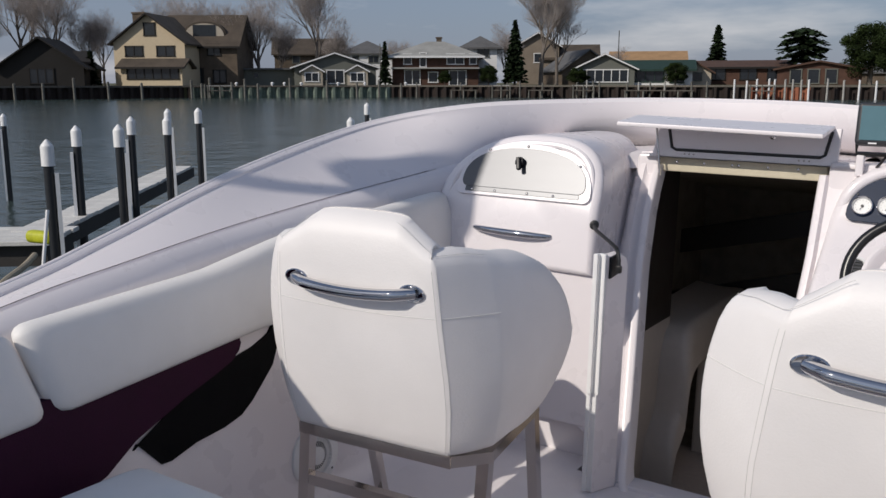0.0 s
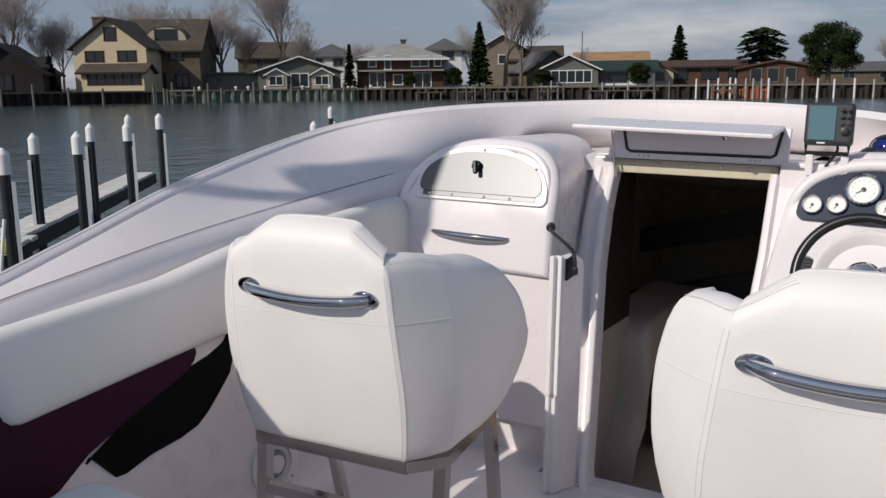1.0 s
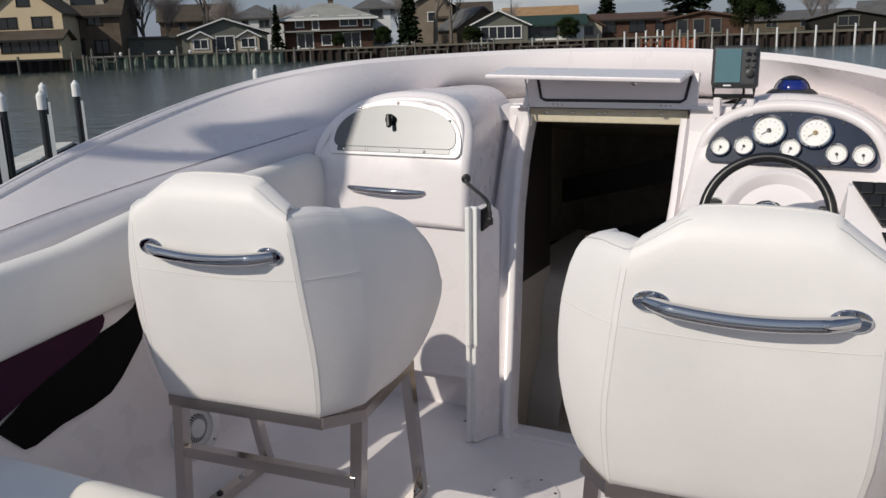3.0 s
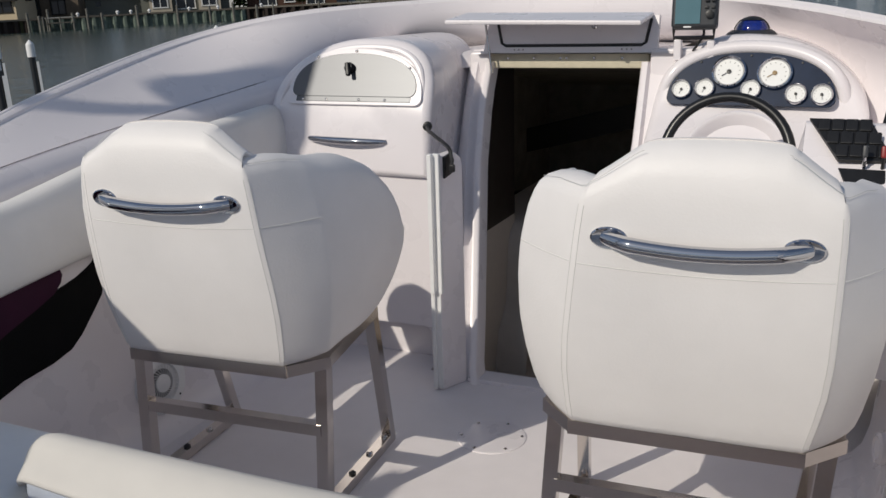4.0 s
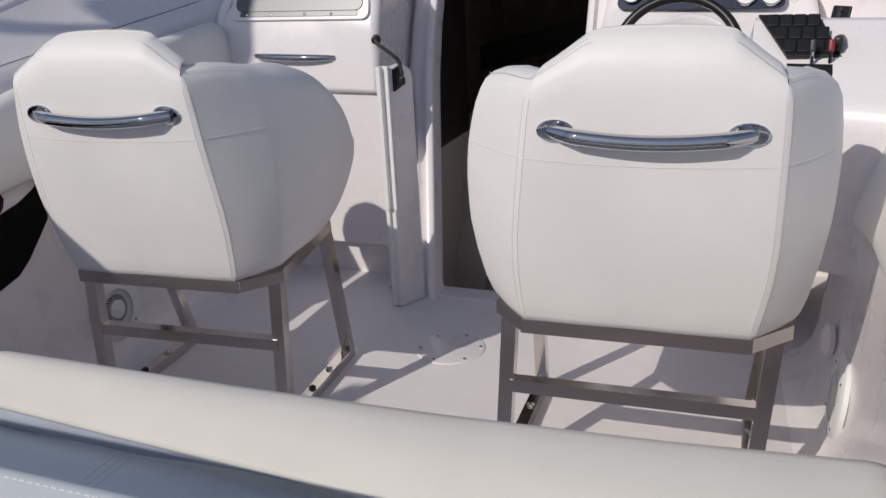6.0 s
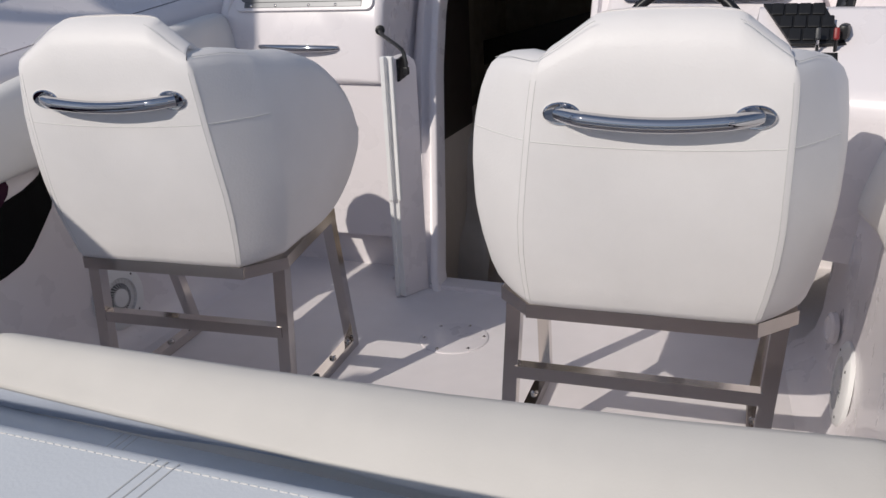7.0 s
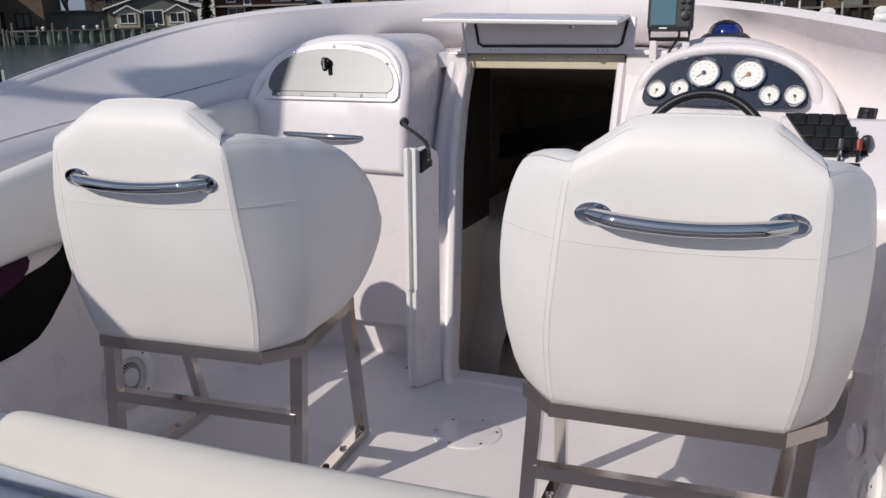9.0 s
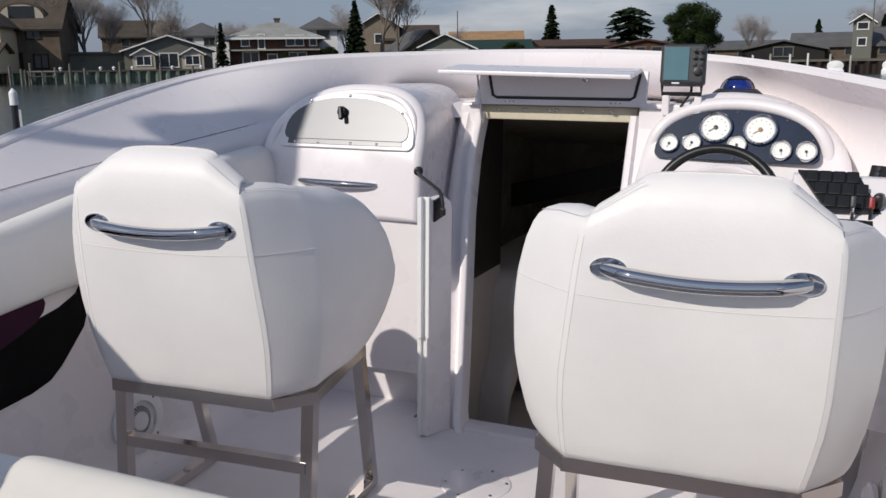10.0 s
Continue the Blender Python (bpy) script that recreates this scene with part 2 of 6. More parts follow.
def lathe(bm, profile, segs=32, m=None, arc=360.0):
    """Turns a profile of (radius, height) round z; m places it."""
    m = m or Matrix.Identity(4)
    full = arc >= 360
    n = segs if full else segs + 1
    rows = [[m @ Vector((r * math.cos(radians(arc) * a / segs), r * math.sin(radians(arc) * a / segs), h)) for a in range(n)] for r, h in profile]
    vs = grid(bm, rows, closed_u=full)
    for row, (r, h) in ((vs[0], profile[0]), (vs[-1], profile[-1])):
        if full and r > 1e-4:
            bm.faces.new(row)
    return vs


def prism(bm, outline, m, depth, bevel=0.0):
    """A flat plate of an outline in the plane of m, depth thick along m's z, with an eased front edge."""
    pts = [Vector((x, y, 0)) for x, y in outline]
    n = len(pts)
    def inset(d):
        out = []
        for i in range(n):
            a, b = (pts[i] - pts[i - 1]).normalized(), (pts[(i + 1) % n] - pts[i]).normalized()
            nrm = Vector((-(a.y + b.y), a.x + b.x, 0)).normalized()
            out.append(pts[i] + nrm * d)
        return out
    area = sum(pts[i - 1].x * pts[i].y - pts[i].x * pts[i - 1].y for i in range(n))
    s = 1 if area > 0 else -1
    rows = [[m @ p for p in pts]]
    if bevel:
        rows.append([m @ (p + Vector((0, 0, depth - bevel))) for p in pts])
        rows.append([m @ (p + Vector((0, 0, depth - bevel * 0.3))) for p in inset(s * bevel * 0.3)])
        rows.append([m @ (p + Vector((0, 0, depth))) for p in inset(s * bevel)])
    else:
        rows.append([m @ (p + Vector((0, 0, depth))) for p in pts])
    vs = grid(bm, rows, closed_u=True)
    bm.faces.new(vs[0])
    bm.faces.new(vs[-1])


def stations(points, per):
    """Points along a smooth curve, per of them from each given point to the next."""
    p = [Vector(q) for q in points]
    p = [2 * p[0] - p[1], *p, 2 * p[-1] - p[-2]]
    out = []
    for i in range(1, len(p) - 2):
        a, b, c, d = p[i - 1], p[i], p[i + 1], p[i + 2]
        for k in range(per):
            t = k / per
            out.append(0.5 * ((2 * b) + (c - a) * t + (2 * a - 5 * b + 4 * c - d) * t * t + (3 * b - a - 3 * c + d) * t ** 3))
    out.append(p[-2])
    return out


def spline(points, n):
    """n points evenly along a smooth curve through the given ones."""
    p = [Vector(q) for q in points]
    p = [2 * p[0] - p[1], *p, 2 * p[-1] - p[-2]]
    fine = []
    for i in range(1, len(p) - 2):
        for k in range(24):
            t = k / 24
            a, b, c, d = p[i - 1], p[i], p[i + 1], p[i + 2]
            fine.append(0.5 * ((2 * b) + (c - a) * t + (2 * a - 5 * b + 4 * c - d) * t * t + (3 * b - a - 3 * c + d) * t ** 3))
    fine.append(p[-2])
    run = [0.0]
    for i in range(1, len(fine)):
        run.append(run[-1] + (fine[i] - fine[i - 1]).length)
    out, j = [], 0
    for k in range(n):
        s = run[-1] * k / (n - 1)
        while j < len(fine) - 2 and run[j + 1] < s:
            j += 1
        f = (s - run[j]) / max(1e-9, run[j + 1] - run[j])
        out.append(fine[j].lerp(fine[j + 1], min(1, max(0, f))))
    return out


def lerp(a, b, t):
    return a + (b - a) * t


def table(x, xs, ys):
    return float(np.interp(x, xs, ys))


def facing(center, normal, up=(0, 0, 1)):
    """A frame at center whose z is the normal and whose y is as near as can be to up."""
    z = Vector(normal).normalized()
    x = Vector(up).cross(z).normalized()
    y = z.cross(x)
    return Matrix(((x.x, y.x, z.x, center[0]), (x.y, y.y, z.y, center[1]), (x.z, y.z, z.z, center[2]), (0, 0, 0, 1)))


def screw(bm, m, r=0.006):
    lathe(bm, [(r, 0), (r, 0.001), (r * 0.7, 0.0025), (0.0005, 0.003)], 10, m)


# ---------------------------------------------------------------- water and land
WATER_Z, LAND_Z = -0.57, 0.85
bm = bmesh.new()
bmesh.ops.create_grid(bm, x_segments=2, y_segments=2, size=4000)
bmesh.ops.translate(bm, vec=(0, 0, WATER_Z), verts=bm.verts)
single(part("water", bm, WATER, smooth=False), "dark grey-blue rippled harbour water", "water", kind="structure", boat=False)


def bearing(b, d, z=0.0):
    """A place d metres off, b degrees to port of the bow."""
    return Vector((0.65 - math.sin(radians(b)) * d, math.cos(radians(b)) * d, z))


def shore(b):
    return table(b, (-40, -5, 5, 16, 25, 36, 49, 60, 80, 110), (130, 100, 99, 100, 106, 112, 110, 104, 98, 110))


SHORE_B = [110 - 2 * i for i in range(76)]
bm = bmesh.new()
inner = [bearing(b, shore(b) + 0.35, LAND_Z) for b in SHORE_B]
outer = [bearing(b, 3500, LAND_Z + 1) for b in SHORE_B]
mid = [bearing(b, shore(b) + 60, LAND_Z + 0.1) for b in SHORE_B]
low = [bearing(b, shore(b) + 0.35, WATER_Z - 1) for b in SHORE_B]
grid(bm, [low, inner, mid, outer])
single(part("ground", bm, GRASS), "brownish spring lawn behind the sea wall", "ground", kind="structure", boat=False)


# ---------------------------------------------------------------- hull and coaming
RIM = [(-1.164, -1.164, 0.5), (-1.164, 0.291, 0.563), (-1.205, 1.007, 0.705), (-1.243, 1.326, 0.78), (-1.285, 1.788, 0.903), (-1.297, 2.401, 1.024), (-1.064, 2.742, 1.095),
       (-0.712, 3.089, 1.124), (-0.38, 3.203, 1.133), (-0.007, 3.171, 1.13), (0.3, 3.1, 1.113), (0.531, 2.95, 1.086), (0.729, 2.738, 1.051), (0.946, 2.462, 1.002),
       (1.125, 2.128, 0.932), (1.2, 1.7, 0.84), (1.22, 1.0, 0.687), (1.22, 0.3, 0.545), (1.22, -1.2, 0.48)]
CREASE = [(-1.13, -1.2, 0.46), (-1.13, 0.3, 0.535), (-1.13, 0.962, 0.68), (-1.13, 1.283, 0.731), (-1.148, 1.717, 0.783), (-1.099, 2.277, 0.85), (-0.978, 2.625, 0.904),
          (-0.752, 3.017, 0.937), (-0.435, 3.201, 0.95), (-0.059, 3.248, 0.949), (0.267, 3.241, 0.937), (0.518, 3.146, 0.909), (0.739, 2.953, 0.874), (0.923, 2.638, 0.835),
          (1.045, 2.184, 0.776), (1.1, 1.7, 0.75), (1.13, 1.0, 0.67), (1.13, 0.3, 0.535), (1.13, -1.2, 0.46)]
rim, crease = stations(RIM, 9), stations(CREASE, 9)
N_ST = len(rim)


def inward(i):
    d = rim[min(i + 1, N_ST - 1)] - rim[max(i - 1, 0)]
    d.z = 0
    d.normalize()
    return Vector((d.y, -d.x, 0))


boat = thing("boat_hull", "white gelcoat motor boat hull with raised cockpit coaming", "boat", kind="structure")
bm = bmesh.new()
rows, skin = [], []
for i in range(N_ST):
    r, c, q = rim[i], crease[i], inward(i)
    flow = table(c.x, (0.18, 0.45), (0.0, 1.0)) * table(c.y, (1.6, 2.1), (0.0, 1.0))
    ledge = c + q * 0.05 * flow - Vector((0, 0, 0.11 * flow))
    back = table(c.y, (2.35, 3.1), (0.0, 1.0)) if c.x < 0 else table(c.y, (2.1, 2.7), (0.0, 1.0))
    back = back * back * (3 - 2 * back)
    c = ledge - (q * 0.22 + Vector((0, 0, 0.016))) * back
    foot = ledge + q * 0.16 - Vector((0, 0, 0.20))
    cove = r.lerp(c, 0.62) - q * 0.10
    skin.append(r - q * (0.03 + 0.27 * max(back, flow)) + Vector((0, 0, -0.14)))
    row = [skin[i], r - q * (0.010 + 0.05 * max(back, flow)) + Vector((0, 0, -0.03)), r - q * 0.009 + Vector((0, 0, -0.001)), r - q * 0.005 + Vector((0, 0, 0.003)), r + q * 0.006 + Vector((0, 0, -0.001)), r + q * 0.014 + Vector((0, 0, -0.009)),
           r + q * 0.015 + Vector((0, 0, -0.016))]
    a = row[-1]
    under = Vector((a.x, a.y, lerp(a.z, c.z, 0.80))) + q * 0.025
    roll = table(r.y, (1.9, 2.4, 3.0), (0.10, -0.05, -0.15))
    for k in range(1, 13):
        t = k / 12
        p = a.lerp(c, t)
        sag = math.sin(math.pi * t ** 1.1) * min(0.07, 0.30 * (a - c).length) * roll
        p = p - q * sag * 0.8 - Vector((0, 0, sag * 0.35))
        p = p.lerp(a * (1 - t) ** 2 + under * 2 * t * (1 - t) + c * t * t, back)
        row.append(p.lerp(a * (1 - t) ** 2 + cove * 2 * t * (1 - t) + foot * t * t, flow))
    row.append((ledge - q * 0.012 - Vector((0, 0, 0.008 + 0.010 * back))).lerp(foot - Vector((0, 0, 0.01)), flow))
    row.append((ledge - q * 0.012 - Vector((0, 0, 0.02 if -0.6 < c.x < 0.3 else 0.20))).lerp(foot - Vector((0, 0, 0.10)), flow))
    rows.append(row)
grid(bm, rows)
part("coaming", bm, GEL, boat, sharp=28, flat=False)
bm = bmesh.new()
tube(bm, [r - inward(i) * 0.004 - Vector((0, 0, 0.001)) for i, r in enumerate(rim)], 0.0060, 10)
part("rim_bead", bm, GEL, boat, flat=False)

# moulded shoulder between the coaming and the side cushions, then the lower liner
PORT_X, STBD_X = -0.955, 0.885


def liner(side, name):
    wall_x = PORT_X if side < 0 else STBD_X
    idx = [i for i in range(N_ST) if (crease[i].x < -0.70 if side < 0 else crease[i].x > 0.72 and crease[i].y < 2.25)]
    b = bmesh.new()
    rows = []
    for i in idx:
        c, q = crease[i], inward(i)
        top = c + q * 0.075 + Vector((0, 0, -0.045))
        row = [c + q * d + Vector((0, 0, h)) for d, h in ((-0.002, -0.003), (0.003, -0.017), (0.010, -0.018), (0.017, -0.007), (0.022, -0.001), (0.030, 0.002), (0.046, -0.008), (0.060, -0.026), (0.068, -0.046), (0.069, -0.085))]
        wx = side * min(abs(wall_x) if side < 0 else table(c.y, (1.2, 1.6, 1.8, 2.0, 2.3), (0.885, 0.875, 0.858, 0.838, 0.82)), abs(c.x) - 0.07)
        y = top.y
        for z, dx in ((0.50, 0.035), (0.40, 0.02), (0.28, 0.01), (0.16, 0.0), (0.10, -0.005), (0.05, -0.018), (0.02, -0.04), (0.004, -0.075), (-0.012, -0.13)):
            row.append(Vector((wx + side * dx, y, z)))
        rows.append(row)
    grid(b, rows)
    return part(name, b, GEL, boat, sharp=40)


liner(-1, "port_liner")
liner(1, "starboard_liner")

# cockpit sole
bm = bmesh.new()
box(bm, (-0.03, 0.525, -0.03), (1.96, 3.65, 0.06))
box(bm, (-0.715, 2.65, -0.03), (0.59, 0.60, 0.06))
box(bm, (0.53, 2.65, -0.03), (0.84, 0.60, 0.06))
single(part("floor", bm, DECK, smooth=False), "white non-skid gelcoat cockpit sole", "floor", kind="structure")

# side decks, foredeck and topsides outside the coaming, and the closing transom behind
SHEER = [(-1.34, -1.2, 0.40), (-1.37, 0.6, 0.47), (-1.40, 1.6, 0.56), (-1.36, 2.6, 0.63), (-1.12, 3.7, 0.70), (-0.62, 5.0, 0.77), (0.0, 6.0, 0.80),
         (0.62, 5.0, 0.77), (1.12, 3.7, 0.70), (1.36, 2.6, 0.63), (1.40, 1.6, 0.56), (1.37, 0.6, 0.47), (1.34, -1.2, 0.40)]
sheer = spline(SHEER, N_ST)
bm = bmesh.new()
rows = []
for t in (0.0, 0.12, 0.35, 0.65, 0.9, 1.0):
    rows.append([skin[i].lerp(sheer[i], t) + Vector((0, 0, 0.05 * math.sin(math.pi * t))) for i in range(N_ST)])
rows.append([p + Vector((0, 0, -0.05)) for p in sheer])
rows.append([Vector((p.x * 0.95, p.y * 0.985, -0.15)) for p in sheer])
rows.append([Vector((p.x * 0.80, p.y * 0.93, -0.75)) for p in sheer])
rows.append([Vector((0, p.y * 0.90, -1.15)) for p in sheer])
grid(bm, rows)
part("deck_and_topsides", bm, GEL, boat)
# unseen swept arch legs, added behind the seats to shade the port seat
bm = bmesh.new()
for sx in (-1, 1):
    prism(bm, [(0.40, 0.98), (0.40, 1.24), (0.34, 1.275), (0.10, 1.325), (-0.20, 1.38), (-0.48, 1.50), (-0.53, 1.62), (-0.64, 1.62), (-0.72, 1.50), (-0.62, 1.20), (-0.80, 0.50), (-0.45, 0.50), (-0.28, 0.96)], Matrix(((0, 0, 1, sx * 1.20 - 0.025), (1, 0, 0, 0), (0, 1, 0, 0), (0, 0, 0, 1))), 0.05, 0.01)
part("arch", bm, GEL, boat)
bm = bmesh.new()
box(bm, (0, -0.78, 0.02), (2.36, 0.84, 0.86), bevel=0.04)
part("engine_hatch", bm, GEL, boat)


# ---------------------------------------------------------------- bulkhead with the companionway
def slant(z):
    return 2.30 + 0.57 * z


bulk = thing("bulkhead", "white gelcoat bulkhead round an open companionway", "bulkhead", kind="structure")
JAMB_L = [(0.0, -0.236), (0.04, -0.251), (0.133, -0.266), (0.282, -0.294), (0.439, -0.324), (0.602, -0.355), (0.774, -0.375), (0.90, -0.378)]
JAMB_R = [(0.02, 0.10), (0.30, 0.112), (0.688, 0.119), (0.90, 0.113)]
bm = bmesh.new()
zs = [0.0 + 0.92 * k / 24 for k in range(25)]
# port cheek: from the locker pod to the jamb, with a raised moulding beside the opening
rows = []
for z in zs:
    xj = table(z, [a for a, _ in JAMB_L], [b for _, b in JAMB_L])
    y = slant(z)
    toe = z < 0.115
    rows.append([(xj - 0.095, 2.52, z) if toe else (-0.62, y + 0.12, z), (xj - 0.092, y + 0.03, z) if toe else (-0.47, y + 0.06, z), (xj - 0.085, y + 0.012, z), (xj - 0.07, y - 0.004, z), (xj - 0.052, y - 0.006, z), (xj - 0.045, y + 0.012, z),
                 (xj - 0.03, y + 0.014, z), (xj - 0.022, y - 0.010, z), (xj - 0.006, y - 0.010, z), (xj, y, z), (xj, y + 0.06, z)])
grid(bm, rows)
part("port_cheek", bm, GEL, bulk, sharp=60)
bm = bmesh.new()
rows = []
for z in zs:
    xj = table(z, [a for a, _ in JAMB_R], [b for _, b in JAMB_R])
    y = slant(z)
    rows.append([(xj, y + 0.06, z), (xj, y, z), (xj + 0.006, y - 0.010, z), (xj + 0.022, y - 0.010, z), (xj + 0.03, y + 0.01, z), (xj + 0.12, y + 0.012, z), (0.66, y + 0.012, z)])
grid(bm, rows)
part("starboard_cheek", bm, GEL, bulk, sharp=60)
# header over the opening, and the deck shelf behind it
bm = bmesh.new()
box(bm, (-0.133, slant(0.925) + 0.045, 0.925), (0.535, 0.075, 0.055), bevel=0.006)
header = part("header", bm, CREAM, bulk, "cream painted header strip with screws")
bm = bmesh.new()
for x in (-0.33, -0.24, -0.15, -0.13, -0.04, 0.05):
    screw(bm, facing((x, slant(0.925) + 0.0065, 0.93), (0, -1, 0.05)), 0.005)
part("screw_row", bm, FRAME, header, kind="stuff")
bm = bmesh.new()
grid(bm, [[(-0.47, slant(0.9) + 0.06, 0.90), (-0.47, 2.88, 0.955), (-0.47, 3.34, 0.962)], [(-0.40, slant(0.9) + 0.02, 0.93), (-0.40, 2.88, 0.96), (-0.40, 3.34, 0.964)],
          [(-0.1, slant(0.9) + 0.05, 0.95), (-0.1, 2.9, 0.962), (-0.1, 3.36, 0.962)], [(0.2, slant(0.9) + 0.05, 0.945), (0.2, 2.9, 0.955), (0.2, 3.34, 0.955)]])
grid(bm, [[(-1.08, 2.50, 0.865), (-1.0, 2.65, 0.90), (-0.85, 2.95, 0.94)], [(-0.7, 2.6, 0.90), (-0.68, 2.85, 0.94), (-0.66, 3.05, 0.952)], [(-0.46, slant(0.9) + 0.03, 0.90), (-0.46, 2.9, 0.95), (-0.46, 3.3, 0.962)]])
part("dash_shelf", bm, GEL, bulk)
bm = bmesh.new()
box(bm, (0.215, slant(0.9) + 0.07, 0.895), (0.15, 0.14, 0.13), bevel=0.012)
part("starboard_corner", bm, GEL, bulk)
bm = bmesh.new()
box(bm, (-0.425, slant(0.91) + 0.035, 0.915), (0.075, 0.07, 0.075), bevel=0.012)
part("port_corner", bm, GEL, bulk)
# sill and footwell
bm = bmesh.new()
box(bm, (-0.07, slant(0.0) + 0.045, -0.012), (0.42, 0.075, 0.05), bevel=0.006)
part("sill", bm, GEL, bulk)
bm = bmesh.new()
box(bm, (-0.70, 2.445, 0.365), (0.60, 0.07, 0.50), bevel=0.008)
box(bm, (-0.70, 2.49, 0.06), (0.62, 0.06, 0.125), bevel=0.004)
box(bm, (0.60, 2.80, 0.30), (0.70, 0.06, 0.62), bevel=0.01)
part("footwell_wall", bm, GEL, bulk)

# cabin behind the companionway
cab = thing("cabin", "dark cabin interior seen through the companionway", "cabin", kind="structure")
XL, XR, YM = -0.376, 0.165, 3.02


def cabin_piece(name, rows=None, center=None, size=None, mat=CABIN):
    b = bmesh.new()
    if rows:
        grid(b, rows)
    else:
        box(b, center, size)
    part(name, b, mat, cab, smooth=False)


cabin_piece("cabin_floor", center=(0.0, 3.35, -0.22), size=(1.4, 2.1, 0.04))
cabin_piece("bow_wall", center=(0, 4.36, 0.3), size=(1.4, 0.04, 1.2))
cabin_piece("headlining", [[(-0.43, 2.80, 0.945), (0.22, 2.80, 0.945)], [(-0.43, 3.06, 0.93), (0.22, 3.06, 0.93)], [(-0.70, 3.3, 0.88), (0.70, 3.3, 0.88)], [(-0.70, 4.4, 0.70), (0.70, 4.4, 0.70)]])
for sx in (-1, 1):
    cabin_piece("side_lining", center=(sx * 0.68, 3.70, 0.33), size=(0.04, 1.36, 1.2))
# entry sides: near black above 0.36 m, pale below
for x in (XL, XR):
    cabin_piece("entry_lining", [[(x, slant(0.36) + 0.056, 0.36), (x, YM, 0.36)], [(x, slant(0.93) + 0.056, 0.93), (x, YM, 0.96)]], mat=CABIN_DARK)
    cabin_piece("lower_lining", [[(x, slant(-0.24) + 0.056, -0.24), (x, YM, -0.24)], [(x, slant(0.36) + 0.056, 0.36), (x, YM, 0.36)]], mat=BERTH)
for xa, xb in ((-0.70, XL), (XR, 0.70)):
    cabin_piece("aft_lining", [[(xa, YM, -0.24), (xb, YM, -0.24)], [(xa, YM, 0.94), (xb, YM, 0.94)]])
bm = bmesh.new()
rows = []
for k in range(25):
    t = k / 24
    x = lerp(-0.50, -0.262, t)
    e = math.sqrt(max(0.0, 1 - max(0.0, (x + 0.315) / 0.053) ** 2)) if x > -0.315 else 1.0
    top_z, foot = lerp(0.20, 0.350, e) - 0.01 * math.sin(math.pi * t), -0.20
    row = []
    for y, f in ((3.75, 1.0), (3.10, 1.0), (3.02, 0.985), (2.975, 0.94), (2.95, 0.86), (2.935, 0.72), (2.93, 0.60), (2.92, 0.46), (2.885, 0.38), (2.84, 0.30), (2.815, 0.16), (2.80, 0.0)):
        row.append((x, y, lerp(foot, top_z, f)))
    rows.append(row)
grid(bm, rows)
part("berth_moulding", bm, BERTH, cab, "glossy pale moulded berth end")
bm = bmesh.new()
box(bm, (-0.12, 3.16, -0.02), (0.36, 0.04, 0.40), bevel=0.01)
part("berth_base", bm, BERTH, cab)
bm = bmesh.new()
box(bm, (-0.13, 2.72, -0.19), (0.58, 0.9, 0.02))
part("cabin_mat", bm, MAT, cab, "beige cabin mat")
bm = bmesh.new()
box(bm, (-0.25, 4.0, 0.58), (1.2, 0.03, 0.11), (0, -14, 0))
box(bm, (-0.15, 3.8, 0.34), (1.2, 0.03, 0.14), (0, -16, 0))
part("cabin_shelf", bm, CABIN_DARK, cab, "near-black slanted cabin shelf")


# ---------------------------------------------------------------- hatch lid over the companionway
hatch = thing("companionway_hatch", "white hatch lid propped open above the companionway", "hatch", at=(0, 0, 0))
bm = bmesh.new()
box(bm, (-0.172, 2.765, 1.056), (0.625, 0.19, 0.014), (6.0, 1.1, 0), bevel=0.005)
part("lid", bm, GEL, hatch)
bm = bmesh.new()
m = facing((-0.115, 2.855, 0.995), (0, -1, 0.25))
prism(bm, [(-0.30, -0.055), (0.275, -0.055), (0.275, 0.062), (-0.285, 0.062)], m, 0.018, 0.004)
part("hatch_frame", bm, GEL, hatch)
bm = bmesh.new()
loop = [(-0.255, 0.05), (-0.235, -0.022), (-0.22, -0.030), (0.225, -0.030), (0.238, -0.022), (0.250, 0.05)]
tube(bm, [m @ Vector((x, y, 0.019)) for x, y in loop], 0.005, 6)
part("gasket", bm, BLACK, hatch, "thin black rubber gasket")
bm = bmesh.new()
for x in (-0.19, -0.175, -0.16, 0.165, 0.18, 0.195):
    screw(bm, m @ Matrix.Translation((x, -0.043, 0.018)), 0.003)
part("hinge_screws", bm, FRAME, hatch, kind="stuff")
bm = bmesh.new()
lathe(bm, [(0.009, 0), (0.009, 0.01), (0.004, 0.014)], 12, facing((0.0, 2.685, 1.038), (0, -0.8, -1)))
part("lid_catch", bm, CHROME, hatch)
bm = bmesh.new()
tube(bm, [(-0.40, 2.81, 1.055), (-0.386, 2.80, 0.97), (-0.372, 2.795, 0.885)], 0.004, 8)
part("stay", bm, FRAME, hatch, "thin steel hatch stay")


# ---------------------------------------------------------------- side door post with its track
post = thing("companionway_door", "narrow white door leaf folded open, with white edge track", "door")
LEAF_FRAME = facing((-0.299, 2.267, 0.0), (0.92, -0.39, 0))
bm = bmesh.new()
prism(bm, [(-0.049, 0.001), (0.049, 0.001), (0.049, 0.668), (0.042, 0.690), (0.018, 0.707), (-0.036, 0.700), (-0.049, 0.692)], LEAF_FRAME @ Matrix.Translation((0, 0, -0.03)), 0.03, 0.005)
part("door_leaf", bm, GEL, post, sharp=40)
bm = bmesh.new()
box(bm, (-0.336, 2.215, 0.507), (0.014, 0.022, 0.405), bevel=0.003)
